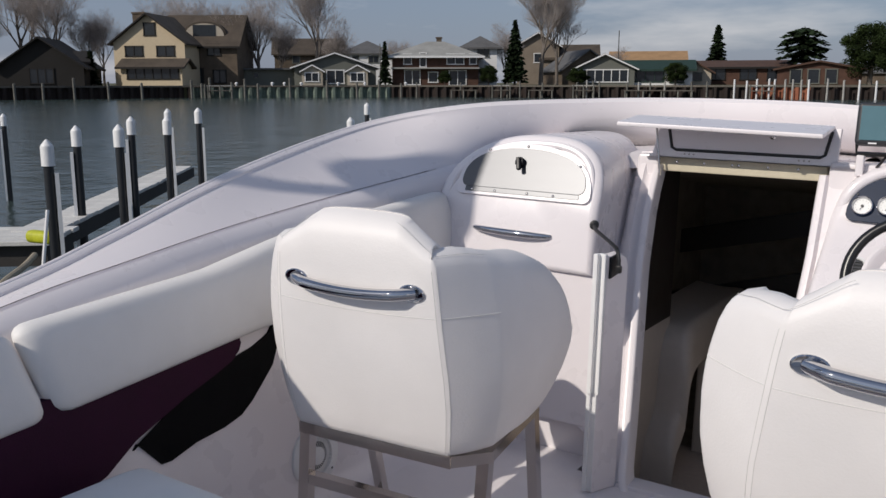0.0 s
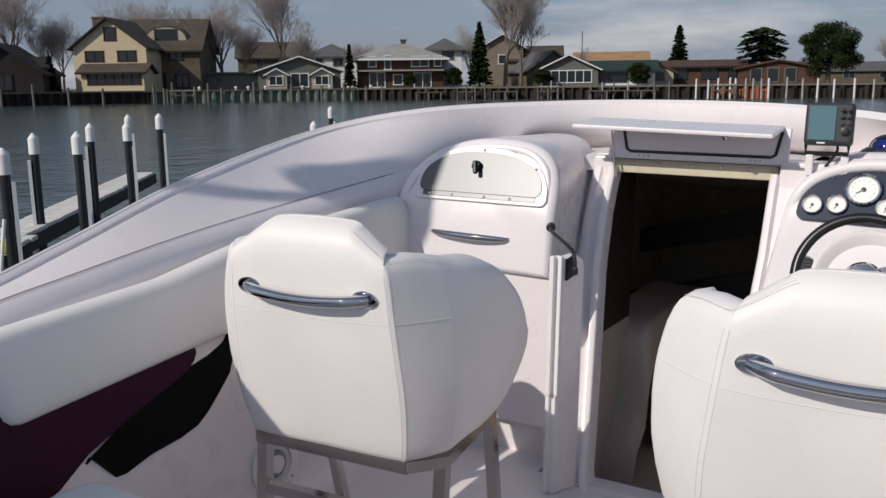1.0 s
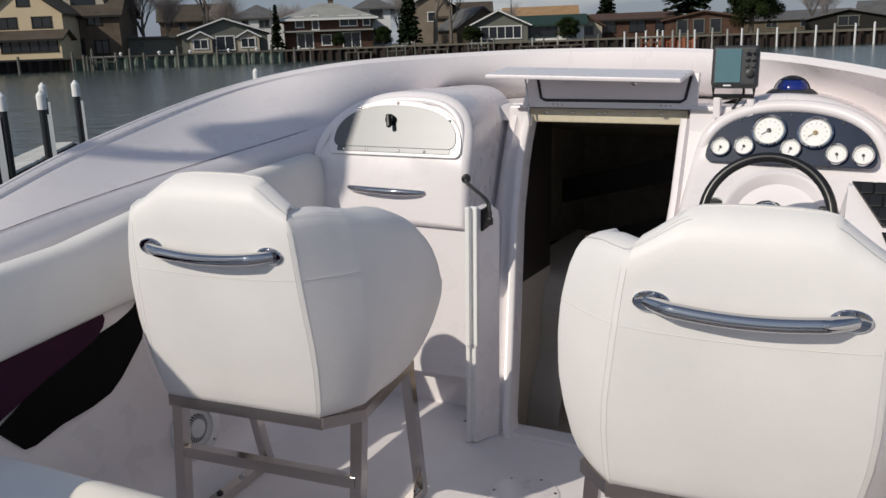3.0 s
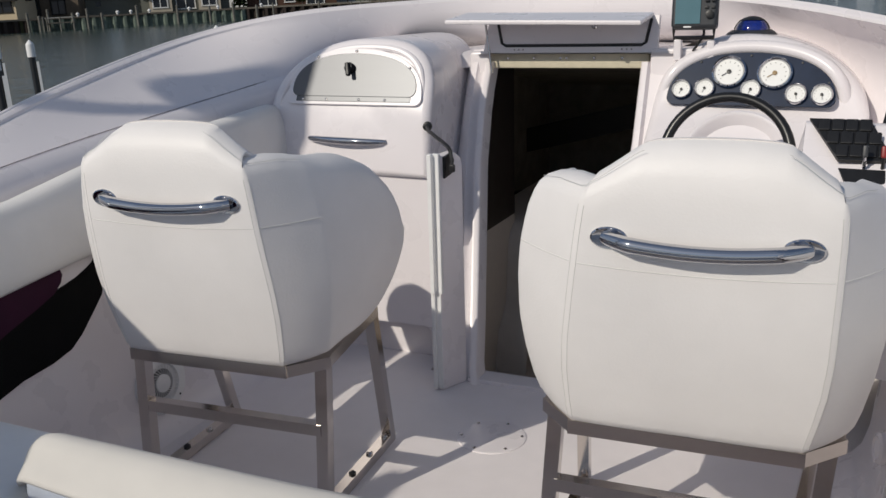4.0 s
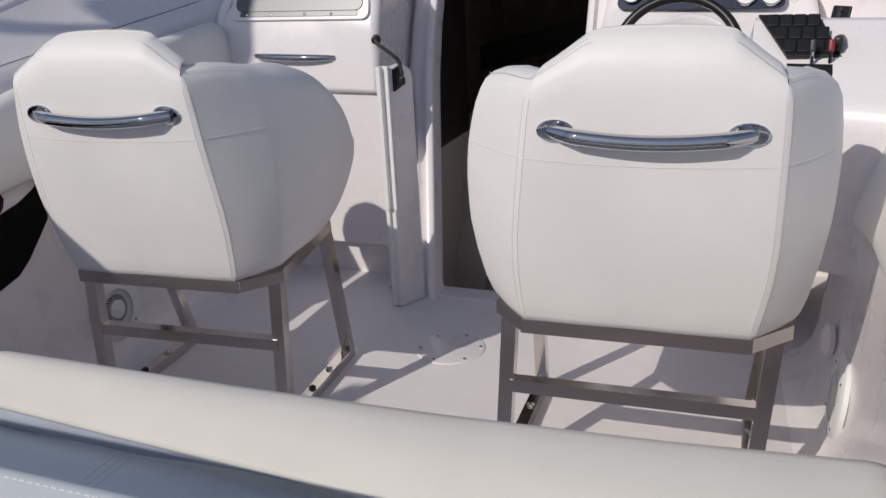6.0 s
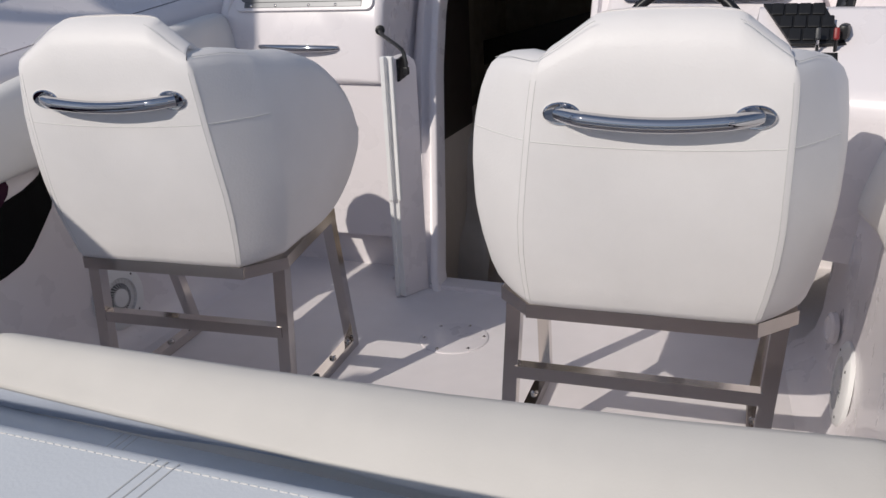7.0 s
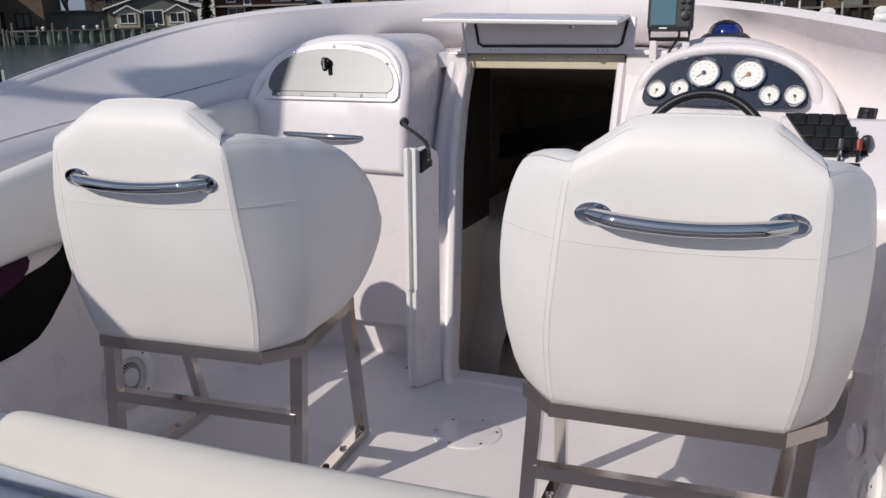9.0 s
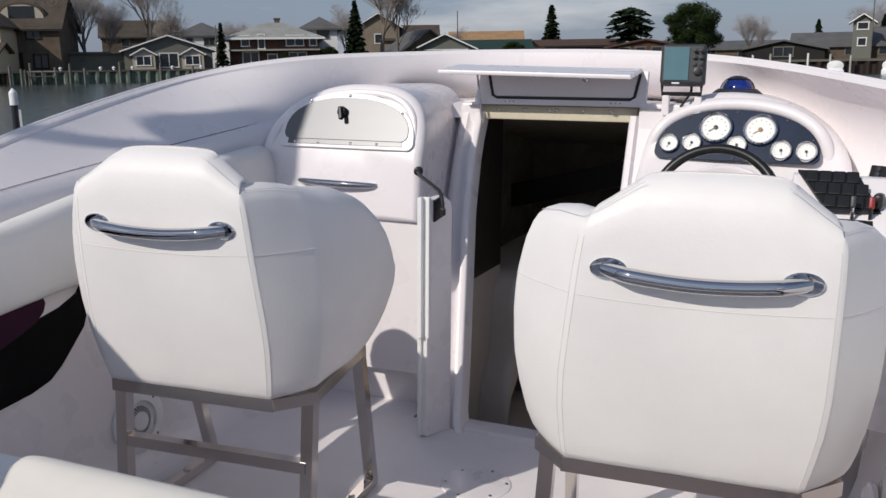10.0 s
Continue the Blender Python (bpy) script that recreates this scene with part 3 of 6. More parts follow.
box(bm, (-0.313, 2.219, 0.507), (0.009, 0.016, 0.405), bevel=0.003)
box(bm, (-0.324, 2.226, 0.507), (0.020, 0.012, 0.405), bevel=0.002)
part("track", bm, WHITEP, post, "white plastic edge track")
bm = bmesh.new()
box(bm, (-0.339, 2.220, 0.155), (0.013, 0.016, 0.300), bevel=0.003)
box(bm, (-0.327, 2.228, 0.155), (0.018, 0.012, 0.300), bevel=0.002)
part("lower_track", bm, WHITEP, post, "white plastic lower track")
bm = bmesh.new()
prism(bm, [(-0.018, -0.034), (0.012, -0.022), (0.020, 0.016), (0.006, 0.034), (-0.018, 0.026)], LEAF_FRAME @ Matrix.Translation((-0.010, 0.672, 0.0)), 0.010, 0.004)
part("latch", bm, BLACK, post, "black plastic latch")

hook = thing("door_hook", "black rubber door hook on the pod corner", "hook")
bm = bmesh.new()
tube(bm, [(-0.424, 2.388, 0.760), (-0.400, 2.35, 0.752), (-0.330, 2.29, 0.732), (-0.300, 2.262, 0.722), (-0.290, 2.252, 0.712), (-0.284, 2.246, 0.690), (-0.282, 2.242, 0.672)], 0.0058, 8)
lathe(bm, [(0.014, 0), (0.014, 0.014), (0.006, 0.018)], 14, facing((-0.428, 2.402, 0.760), (0.4, -1, 0)))
box(bm, (-0.281, 2.241, 0.668), (0.016, 0.014, 0.022), bevel=0.004)
part("hook_arm", bm, BLACK, hook)


# ---------------------------------------------------------------- pods
def arch_pod(outline, face_y, back_y, r=0.035, taper=0.0):
    """A rounded console: an outline in x, z whose face follows face_y(z). taper: how far its starboard side draws in towards the back."""
    b = bmesh.new()
    n = len(outline)
    cx, cz = sum(x for x, _ in outline) / n, sum(z for _, z in outline) / n
    def ring(inset, dy):
        out = []
        for x, z in outline:
            d = Vector((x - cx, z - cz))
            f = 1 - inset / max(d.length, 0.05)
            xx, zz = cx + d.x * f, cz + d.y * f
            out.append(Vector((xx, face_y(zz) + dy, zz)))
        return out
    rows = [[Vector((x - taper * max(0.0, (x - cx) / (outline[6][0] - cx)), back_y, z)) for x, z in outline], ring(0, r * 1.0), ring(r * 0.08, r * 0.62), ring(r * 0.3, r * 0.3), ring(r * 0.62, r * 0.08), ring(r, 0.0)]
    vs = grid(b, rows, closed_u=True)
    for k in (0.75, 0.5, 0.25):
        d = ring(0, 0)
        rows2 = [Vector((lerp(cx, p.x, k * 0.93), face_y(lerp(cz, p.z, k * 0.93)), lerp(cz, p.z, k * 0.93))) for p in d]
        new_row = [b.verts.new(p) for p in rows2]
        for j in range(n):
            b.faces.new((vs[-1][j], vs[-1][(j + 1) % n], new_row[(j + 1) % n], new_row[j]))
        vs.append(new_row)
    b.faces.new(vs[-1])
    return b


def arch(x0, x1, z0, z1, spring, power_l=2.2, power_r=2.6, n=30, peak=0.5):
    """A closed outline with a flat foot and an arched head."""
    out = [(lerp(x0, x1, k / 6), z0) for k in range(6)] + [(x1, lerp(z0, spring, k / 6)) for k in range(6)]
    xm = lerp(x0, x1, peak)
    for k in range(n + 1):
        a = math.pi * k / n
        c, s = math.cos(a), math.sin(a)
        half, p = (x1 - xm, power_r) if c > 0 else (xm - x0, power_l)
        out.append((xm + half * math.copysign(abs(c) ** (2 / p), c), spring + (z1 - spring) * abs(s) ** (2 / p)))
    out += [(x0, lerp(spring, z0, k / 6)) for k in range(1, 6)]
    return out


port_pod = thing("locker_pod", "white gelcoat dash pod with glove locker", "console")
POD_FACE = lambda z: table(z, (0.5, 0.80, 0.84, 1.0), (2.375, 2.405, 2.42, 2.484))
part("pod_shell", arch_pod(arch(-0.992, -0.424, 0.60, 1.012, 0.80, 2.0, 3.0, peak=0.56), POD_FACE, 3.0, r=0.026, taper=0.085), GEL, port_pod, sharp=40)
lip = [p for p in arch(-0.952, -0.450, 0.60, 0.985, 0.80, 2.0, 3.0, peak=0.56, n=44)[10:57] if p[1] > 0.80]
bm = bmesh.new()
tube(bm, [(x, POD_FACE(z) + 0.002, z) for x, z in lip], 0.012, 10, radii=[0.012 * min(1.0, 0.15 + 6 * min(k, len(lip) - 1 - k) / len(lip)) for k in range(len(lip))])
part("pod_lip", bm, GEL, port_pod)


def half_moon(x0, x1, z0, z1, n=28, power=2.3, peak=0.5):
    rc = 0.022
    out = [(x0 + rc * (1 - math.sin(a)), z0 + rc * (1 - math.cos(a))) for a in (1.3, 0.95, 0.6, 0.3, 0.0)] + [(x1 - rc * (1 - math.sin(a)), z0 + rc * (1 - math.cos(a))) for a in (0.0, 0.3, 0.6, 0.95, 1.3)]
    xm = lerp(x0, x1, peak)
    for k in range(n + 1):
        a = math.pi * k / n
        c, s = math.cos(a), math.sin(a)
        half = x1 - xm if c > 0 else xm - x0
        out.append((xm + half * math.copysign(abs(c) ** (2 / power), c), z0 + rc + (z1 - z0 - rc) * abs(s) ** (2 / power)))
    return out


pod_m = facing((-0.69, POD_FACE(0.895) - 0.003, 0.895), (0, -0.93, 0.37))
bm = bmesh.new()
prism(bm, half_moon(-0.232, 0.240, -0.086, 0.094, peak=0.47), pod_m, 0.007, 0.003)
part("locker_surround", bm, GEL, port_pod)
bm = bmesh.new()
prism(bm, half_moon(-0.212, 0.220, -0.060, 0.076, peak=0.47), pod_m @ Matrix.Translation((0, 0, 0.0072)), 0.003, 0.001)
door = part("locker_door", bm, PLATE, port_pod, "brushed aluminium locker door")
bm = bmesh.new()
box(bm, (0, 0, 0), (0.40, 0.016, 0.003), bevel=0.001)
bmesh.ops.transform(bm, matrix=pod_m @ Matrix.Translation((0.005, -0.068, 0.0075)), verts=bm.verts)
part("hinge_strip", bm, PLATE, door)
bm = bmesh.new()
for x, y in ((-0.17, -0.07), (-0.085, -0.07), (0.03, -0.07), (0.12, -0.07), (0.190, 0.030), (0.0, 0.084), (-0.135, 0.066)):
    screw(bm, pod_m @ Matrix.Translation((x, y, 0.0085)), 0.0045)
part("locker_screws", bm, FRAME, port_pod, kind="stuff")
bm = bmesh.new()
lathe(bm, [(0.016, 0), (0.016, 0.014), (0.012, 0.02), (0.001, 0.022)], 20, pod_m @ Matrix.Translation((-0.012, 0.028, 0.009)))
box(bm, (0, 0, 0), (0.013, 0.042, 0.016), bevel=0.004)
bmesh.ops.transform(bm, matrix=pod_m @ pose(-0.008, 0.018, 0.034, 0, 0, 14), verts=[v for v in bm.verts if v.co.length < 0.1])
part("knob", bm, BLACK, door, "black turn knob")
bm = bmesh.new()
pull = [(-0.838 + 0.27 * k / 16, 2.395 - 0.022 * math.sin(math.pi * k / 16) ** 0.6, 0.712 - 0.004 * k / 16) for k in range(17)]
tube(bm, pull, 0.01, 12, radii=[0.0075 + 0.0040 * math.sin(math.pi * k / 16) ** 0.5 if 0 < k < 16 else 0.0072 for k in range(17)])
part("grab_handle", bm, CHROME, port_pod, "polished steel grab handle")

helm = thing("helm_console", "white gelcoat helm console with navy gauge panel", "console")
HELM_FACE = lambda z: table(z, (0.30, 0.55, 0.60, 0.775, 1.0), (2.55, 2.47, 2.47, 2.72, 2.83))
part("helm_shell", arch_pod(arch(0.165, 0.765, 0.32, 0.998, 0.76, 2.3, 2.0, peak=0.42), HELM_FACE, 3.3, r=0.030), GEL, helm, sharp=40)
gm = facing((0.44, 2.745, 0.860), (-0.03, -0.9, 0.44), (0.0, 0, 1))
bm = bmesh.new()
prism(bm, half_moon(-0.229, 0.236, -0.066, 0.096, power=2.2, peak=0.48), gm, 0.006, 0.002)
panel = part("gauge_panel", bm, NAVY, helm, "navy blue gauge panel")
bm = bmesh.new()
lip = half_moon(-0.249, 0.258, -0.074, 0.118, power=2.2, peak=0.48, n=40)[10:]
ends = [min(1.0, 5 * min(k, len(lip) - 1 - k) / len(lip)) for k in range(len(lip))]
tube(bm, [gm @ Vector((x, y, -0.050 + 0.042 * e * (2 - e))) for (x, y), e in zip(lip, ends)], 0.020, 12)
part("panel_lip", bm, GEL, helm)


def gauge(u, v, r, mat_needle, turn):
    m = gm @ Matrix.Translation((u, v, 0.006))
    b = bmesh.new()
    lathe(b, [(r * 0.76, 0.004), (r * 0.80, 0.010), (r * 0.88, 0.014), (r * 0.96, 0.012), (r, 0.007), (r, 0)], 32, m)
    bez = part("bezel", b, CHROME, panel)
    b = bmesh.new()
    lathe(b, [(r * 0.84, 0.0), (r * 0.84, 0.005), (0.001, 0.005)], 32, m)
    part("dial", b, DIAL, bez)
    b = bmesh.new()
    for k in range(11):
        a = radians(225 - 27 * k)
        box(b, (0, 0, 0), (r * 0.08, r * 0.022, 0.0008), (0, 0, 0))
        vs = list(b.verts)[-8:]
        bmesh.ops.transform(b, matrix=m @ pose(math.cos(a) * r * 0.60, math.sin(a) * r * 0.60, 0.0058, 0, 0, math.degrees(a)), verts=vs)
    part("tick_marks", b, BLACK, bez, kind="stuff")
    b = bmesh.new()
    box(b, (0, 0, 0), (r * 0.5, r * 0.035, 0.001))
    bmesh.ops.transform(b, matrix=m @ pose(0, 0, 0.0075, 0, 0, turn) @ Matrix.Translation((r * 0.22, 0, 0)), verts=b.verts)
    lathe(b, [(r * 0.13, 0.005), (r * 0.13, 0.009), (0.001, 0.0095)], 14, m)
    part("needle", b, mat_needle, bez)


for u, v, r, mat_n, turn in ((-0.187, -0.022, 0.030, BLACK, 250), (-0.121, -0.017, 0.030, BLACK, 250), (-0.057, 0.034, 0.050, BLACK, 215), (0.008, -0.019, 0.030, BLACK, 250),
                             (0.069, 0.031, 0.050, BRASS, 215), (0.131, -0.031, 0.031, BLACK, 280), (0.199, -0.032, 0.031, BLACK, 280)):
    gauge(u, v, r, mat_n, turn)
bm = bmesh.new()
for u, v in ((-0.205, 0.015), (-0.14, 0.066), (0.0, 0.086), (0.14, 0.064), (0.215, 0.005), (0.0, -0.059)):
    screw(bm, gm @ Matrix.Translation((u, v, 0.006)), 0.004)
part("panel_screws", bm, GREYP, panel, kind="stuff")

# steering wheel
WHEEL_C = Vector((0.437, 2.30, 0.722))
wm = facing(WHEEL_C, (0, -0.93, 0.36))
wheel = thing("steering_wheel", "black three-spoke steering wheel with chrome hub", "steering wheel")
bm = bmesh.new()
rows = []
for k in range(48):
    a = 2 * math.pi * k / 48
    grip = 0.013 + 0.001 * math.sin(24 * a)
    rows.append([wm @ Vector(((0.152 + grip * math.cos(2 * math.pi * j / 12)) * math.cos(a), (0.152 + grip * math.cos(2 * math.pi * j / 12)) * math.sin(a), grip * math.sin(2 * math.pi * j / 12)))
                 for j in range(12)])
grid(bm, rows, closed_u=True, closed_v=True)
part("wheel_rim", bm, RUBBER, wheel)
for a in (90 + 115, 90 - 115, 90 + 180):
    bm = bmesh.new()
    ca, sa = math.cos(radians(a)), math.sin(radians(a))
    tube(bm, [wm @ Vector((ca * r, sa * r, -0.03 + 0.03 * r / 0.15)) for r in (0.03, 0.09, 0.15)], 0.012, 8, radii=[0.016, 0.012, 0.010])
    part("spoke", bm, CHROME, wheel)
bm = bmesh.new()
lathe(bm, [(0.05, -0.06), (0.048, -0.03), (0.036, -0.012), (0.001, -0.008)], 28, wm)
hub = part("hub", bm, CHROME, wheel, "polished wheel hub")
bm = bmesh.new()
lathe(bm, [(0.022, -0.01), (0.020, 0.0), (0.001, 0.003)], 20, wm)
part("horn_cap", bm, BLACK, hub)
bm = bmesh.new()
tube(bm, [WHEEL_C + Vector((0, 0.03, -0.015)), (0.437, 2.50, 0.63)], 0.045, 20)
part("column", bm, GEL, wheel)
bm = bmesh.new()
lathe(bm, [(0.150, -0.012), (0.147, 0.010), (0.138, 0.016), (0.128, 0.012), (0.112, -0.012), (0.060, -0.020)], 40, facing((0.437, 2.535, 0.675), (0, -0.82, 0.57)))
part("dish", bm, GEL, wheel, "white moulded dish round the column")
bm = bmesh.new()
box(bm, (0.535, 2.36, 0.685), (0.05, 0.03, 0.025), (10, 0, 10), bevel=0.006)
box(bm, (0.565, 2.40, 0.715), (0.03, 0.03, 0.05), bevel=0.008)
part("lever", bm, BLACK, wheel, "black trim lever")

bm = bmesh.new()
hm = facing((0.268, 2.585, 0.69), (0, -0.80, 0.6))
lathe(bm, [(0.034, 0), (0.034, 0.006), (0.026, 0.009), (0.024, 0.004)], 24, hm)
horn = part("vent_ring", bm, WHITEP, helm, "white round dash vent")
bm = bmesh.new()
lathe(bm, [(0.024, 0.002), (0.024, 0.006), (0.001, 0.006)], 20, hm)
for k in range(4):
    box(bm, (0, 0, 0), (0.036, 0.004, 0.004))
    bmesh.ops.transform(bm, matrix=hm @ Matrix.Translation((0, -0.015 + 0.01 * k, 0.008)), verts=list(bm.verts)[-8:])
part("vent_grille", bm, GREYP, horn)

# side console with switches and throttle
side = thing("switch_console", "white side console with black rocker switches", "console")
bm = bmesh.new()
side_rows = []
for x in (0.60, 0.62, 0.70, 0.80, 0.90, 1.0, 1.06):
    k = table(x, (0.60, 0.62, 1.06), (1.0, 0.0, 0.0)) * 0.10
    sh = (x - 0.65) * -0.30
    side_rows.append([(x, 2.06 + sh + k, 0.30), (x, 2.02 + sh + k, 0.62 - k), (x, 2.03 + sh + k, 0.66 - k), (x, 2.05 + sh + k, 0.682 - k), (x, 2.215 + sh * 0.3, 0.818 - k), (x, 2.235 + sh * 0.3, 0.824 - k), (x, 2.27, 0.816 - k), (x, 2.75, 0.70 - k)])
grid(bm, side_rows)
part("console_shell", bm, GEL, side, sharp=50)
sm = facing((0.722, 2.152, 0.784), (0, -0.62, 0.78))
bm = bmesh.new()
prism(bm, [(-0.094, 0.072), (-0.028, -0.052), (0.082, -0.052), (0.032, 0.070)], sm, 0.008, 0.002)
plate = part("switch_plate", bm, BLACK, side, "black switch plate")
for r in range(3):
    for c in range(4):
        bm = bmesh.new()
        box(bm, (0, 0, 0), (0.0255, 0.033, 0.009), (5, 0, 0), bevel=0.003)
        bmesh.ops.transform(bm, matrix=sm @ Matrix.Translation((-0.062 + 0.0282 * c + 0.0200 * r, 0.050 - 0.0385 * r, 0.009)), verts=bm.verts)
        part("rocker_switch", bm, BLACK, plate)
bm = bmesh.new()
prism(bm, [(-0.026, -0.072), (-0.012, -0.112), (0.068, -0.114), (0.066, -0.074)], sm, 0.005, 0.002)
part("lower_plate", bm, BLACK, side)
throttle = thing("throttle_levers", "black throttle and shift levers with a red knob", "throttle")
for dx, mat_k in ((0.024, GREYP), (0.060, RED)):
    bm = bmesh.new()
    q0 = sm @ Vector((dx, -0.066, 0.0))
    tube(bm, [q0, q0 + Vector((0, -0.012, 0.015)), q0 + Vector((0, -0.014, 0.030))], 0.004, 8)
    arm = part("lever_arm", bm, CHROME if mat_k is GREYP else BLACK, throttle)
    bm = bmesh.new()
    box(bm, q0 + Vector((0, -0.014, 0.038)), (0.012, 0.014, 0.026), (-15, 0, 0), bevel=0.004)
    part("lever_knob", bm, mat_k, arm)
bm = bmesh.new()
box(bm, sm @ Vector((0.076, -0.020, 0.012)), (0.022, 0.050, 0.032), (0, 0, -8), bevel=0.008)
part("throttle_base", bm, BLACK, throttle)
outlet = thing("side_switch", "small black switch plate on the coaming", "switch")
bm = bmesh.new()
om = facing((0.800, 2.25, 0.826), (-0.6, -0.75, 0.25))
box(bm, (0, 0, 0), (0.046, 0.042, 0.008), bevel=0.003)
bmesh.ops.transform(bm, matrix=om, verts=bm.verts)
base = part("plate", bm, BLACK, outlet)
for k in (-0.012, 0.0, 0.012):
    bm = bmesh.new()
    lathe(bm, [(0.006, 0.003), (0.006, 0.008), (0.001, 0.009)], 12, om @ Matrix.Translation((0, k, 0)))
    part("toggle", bm, GREYP, base)

# chart plotter and compass
plot = thing("fishfinder", "grey fishfinder with LCD screen on a bracket", "fishfinder", at=(0.274, 2.79, 1.021), turn=4)
bm = bmesh.new()
box(bm, (0, 0, 0.055), (0.132, 0.055, 0.122), (-8, 0, 0), bevel=0.012, segs=3)
body = part("body", bm, GREYP, plot)
bm = bmesh.new()
box(bm, (-0.019, -0.0285, 0.060), (0.072, 0.004, 0.098), (-8, 0, 0), bevel=0.0015)
part("screen", bm, SCREEN, body, "blue-grey LCD screen")
for r in range(5):
    for c in range(2):
        bm = bmesh.new()
        box(bm, (0.034 + 0.018 * c, -0.0275 + 0.0015 * (r - 2) * -1.4, 0.016 + 0.0205 * r), (0.012, 0.006, 0.009), (-8, 0, 0), bevel=0.002)
        part("key", bm, BLACK, body)
bm = bmesh.new()
lathe(bm, [(0.012, 0), (0.012, 0.006), (0.006, 0.008)], 16, facing((0.043, -0.030, 0.037), (0, -1, 0.14)))
part("cursor_pad", bm, BLACK, body)
bm = bmesh.new()
box(bm, (-0.019, -0.0335, 0.003), (0.022, 0.002, 0.004), (-8, 0, 0))
part("maker_bar", bm, WHITEP, body)
bm = bmesh.new()
tube(bm, [(-0.06, 0, 0.0), (-0.06, 0.01, -0.03), (0.055, 0.01, -0.03), (0.055, 0, 0.0)], 0.005, 4, square=True)
tube(bm, spline([(0.02, 0.02, 0.01), (0.025, 0.03, -0.02), (0.01, 0.0, -0.05), (-0.005, 0.03, -0.07)], 12), 0.004, 8)
part("bracket", bm, BLACK, plot, "black tilt bracket and cable")
for x, h in ((0.226, 0.022), (0.322, 0.018)):
    mt = thing("bracket_block", "small white mounting block on the dash", "mount", at=(x, 2.80, 0.925), group="dash mounting blocks")
    bm = bmesh.new()
    box(bm, (0, 0, h / 2 + 0.02), (0.022, 0.03, h + 0.04), bevel=0.004)
    part("block", bm, GEL, mt)
comp = thing("compass", "blue domed compass on a black base", "compass", at=(0.420, 2.95, 0.985))
bm = bmesh.new()
lathe(bm, [(0.080, -0.06), (0.079, 0.004), (0.070, 0.014), (0.058, 0.022)], 32)
part("base_ring", bm, GREYP, comp)
bm = bmesh.new()
lathe(bm, [(0.050 * math.cos(a), 0.018 + 0.042 * math.sin(a)) for a in (0, 0.25, 0.5, 0.75, 1.0, 1.25, 1.45)] + [(0.001, 0.0605)], 32)
part("dome", bm, BLUE, comp, "glossy blue dome")
bm = bmesh.new()
lathe(bm, [(0.053 * math.cos(a), 0.018 + 0.045 * math.sin(a)) for a in (0.0, 0.25, 0.5, 0.8, 1.1, 1.4)], 24, pose(0, 0.003, 0), arc=180)
lathe(bm, [(0.052 * math.cos(a), 0.018 + 0.044 * math.sin(a)) for a in (0.85, 1.1, 1.35)] + [(0.001, 0.0622)], 32)
part("hood", bm, BLACK, comp, "black sun hood")

# unseen post to port, added so that its head shades the locker pod
shade_post = thing("shade_caster_post", "slim dark post with a broad head, added unseen to cast shade", "lamp post", at=(-2.092, -0.150, -1.6))
bm = bmesh.new()
tube(bm, [(0, 0, 0), (0, 0, 4.12)], 0.022, 12)
part("pole", bm, BLACK, shade_post)
bm = bmesh.new()
lathe(bm, [(0.022, 4.08), (0.12, 4.12), (0.135, 4.16), (0.135, 4.62), (0.12, 4.66), (0.001, 4.74)], 16)
part("shade_head", bm, BLACK, shade_post, "broad black head that casts the added shade")


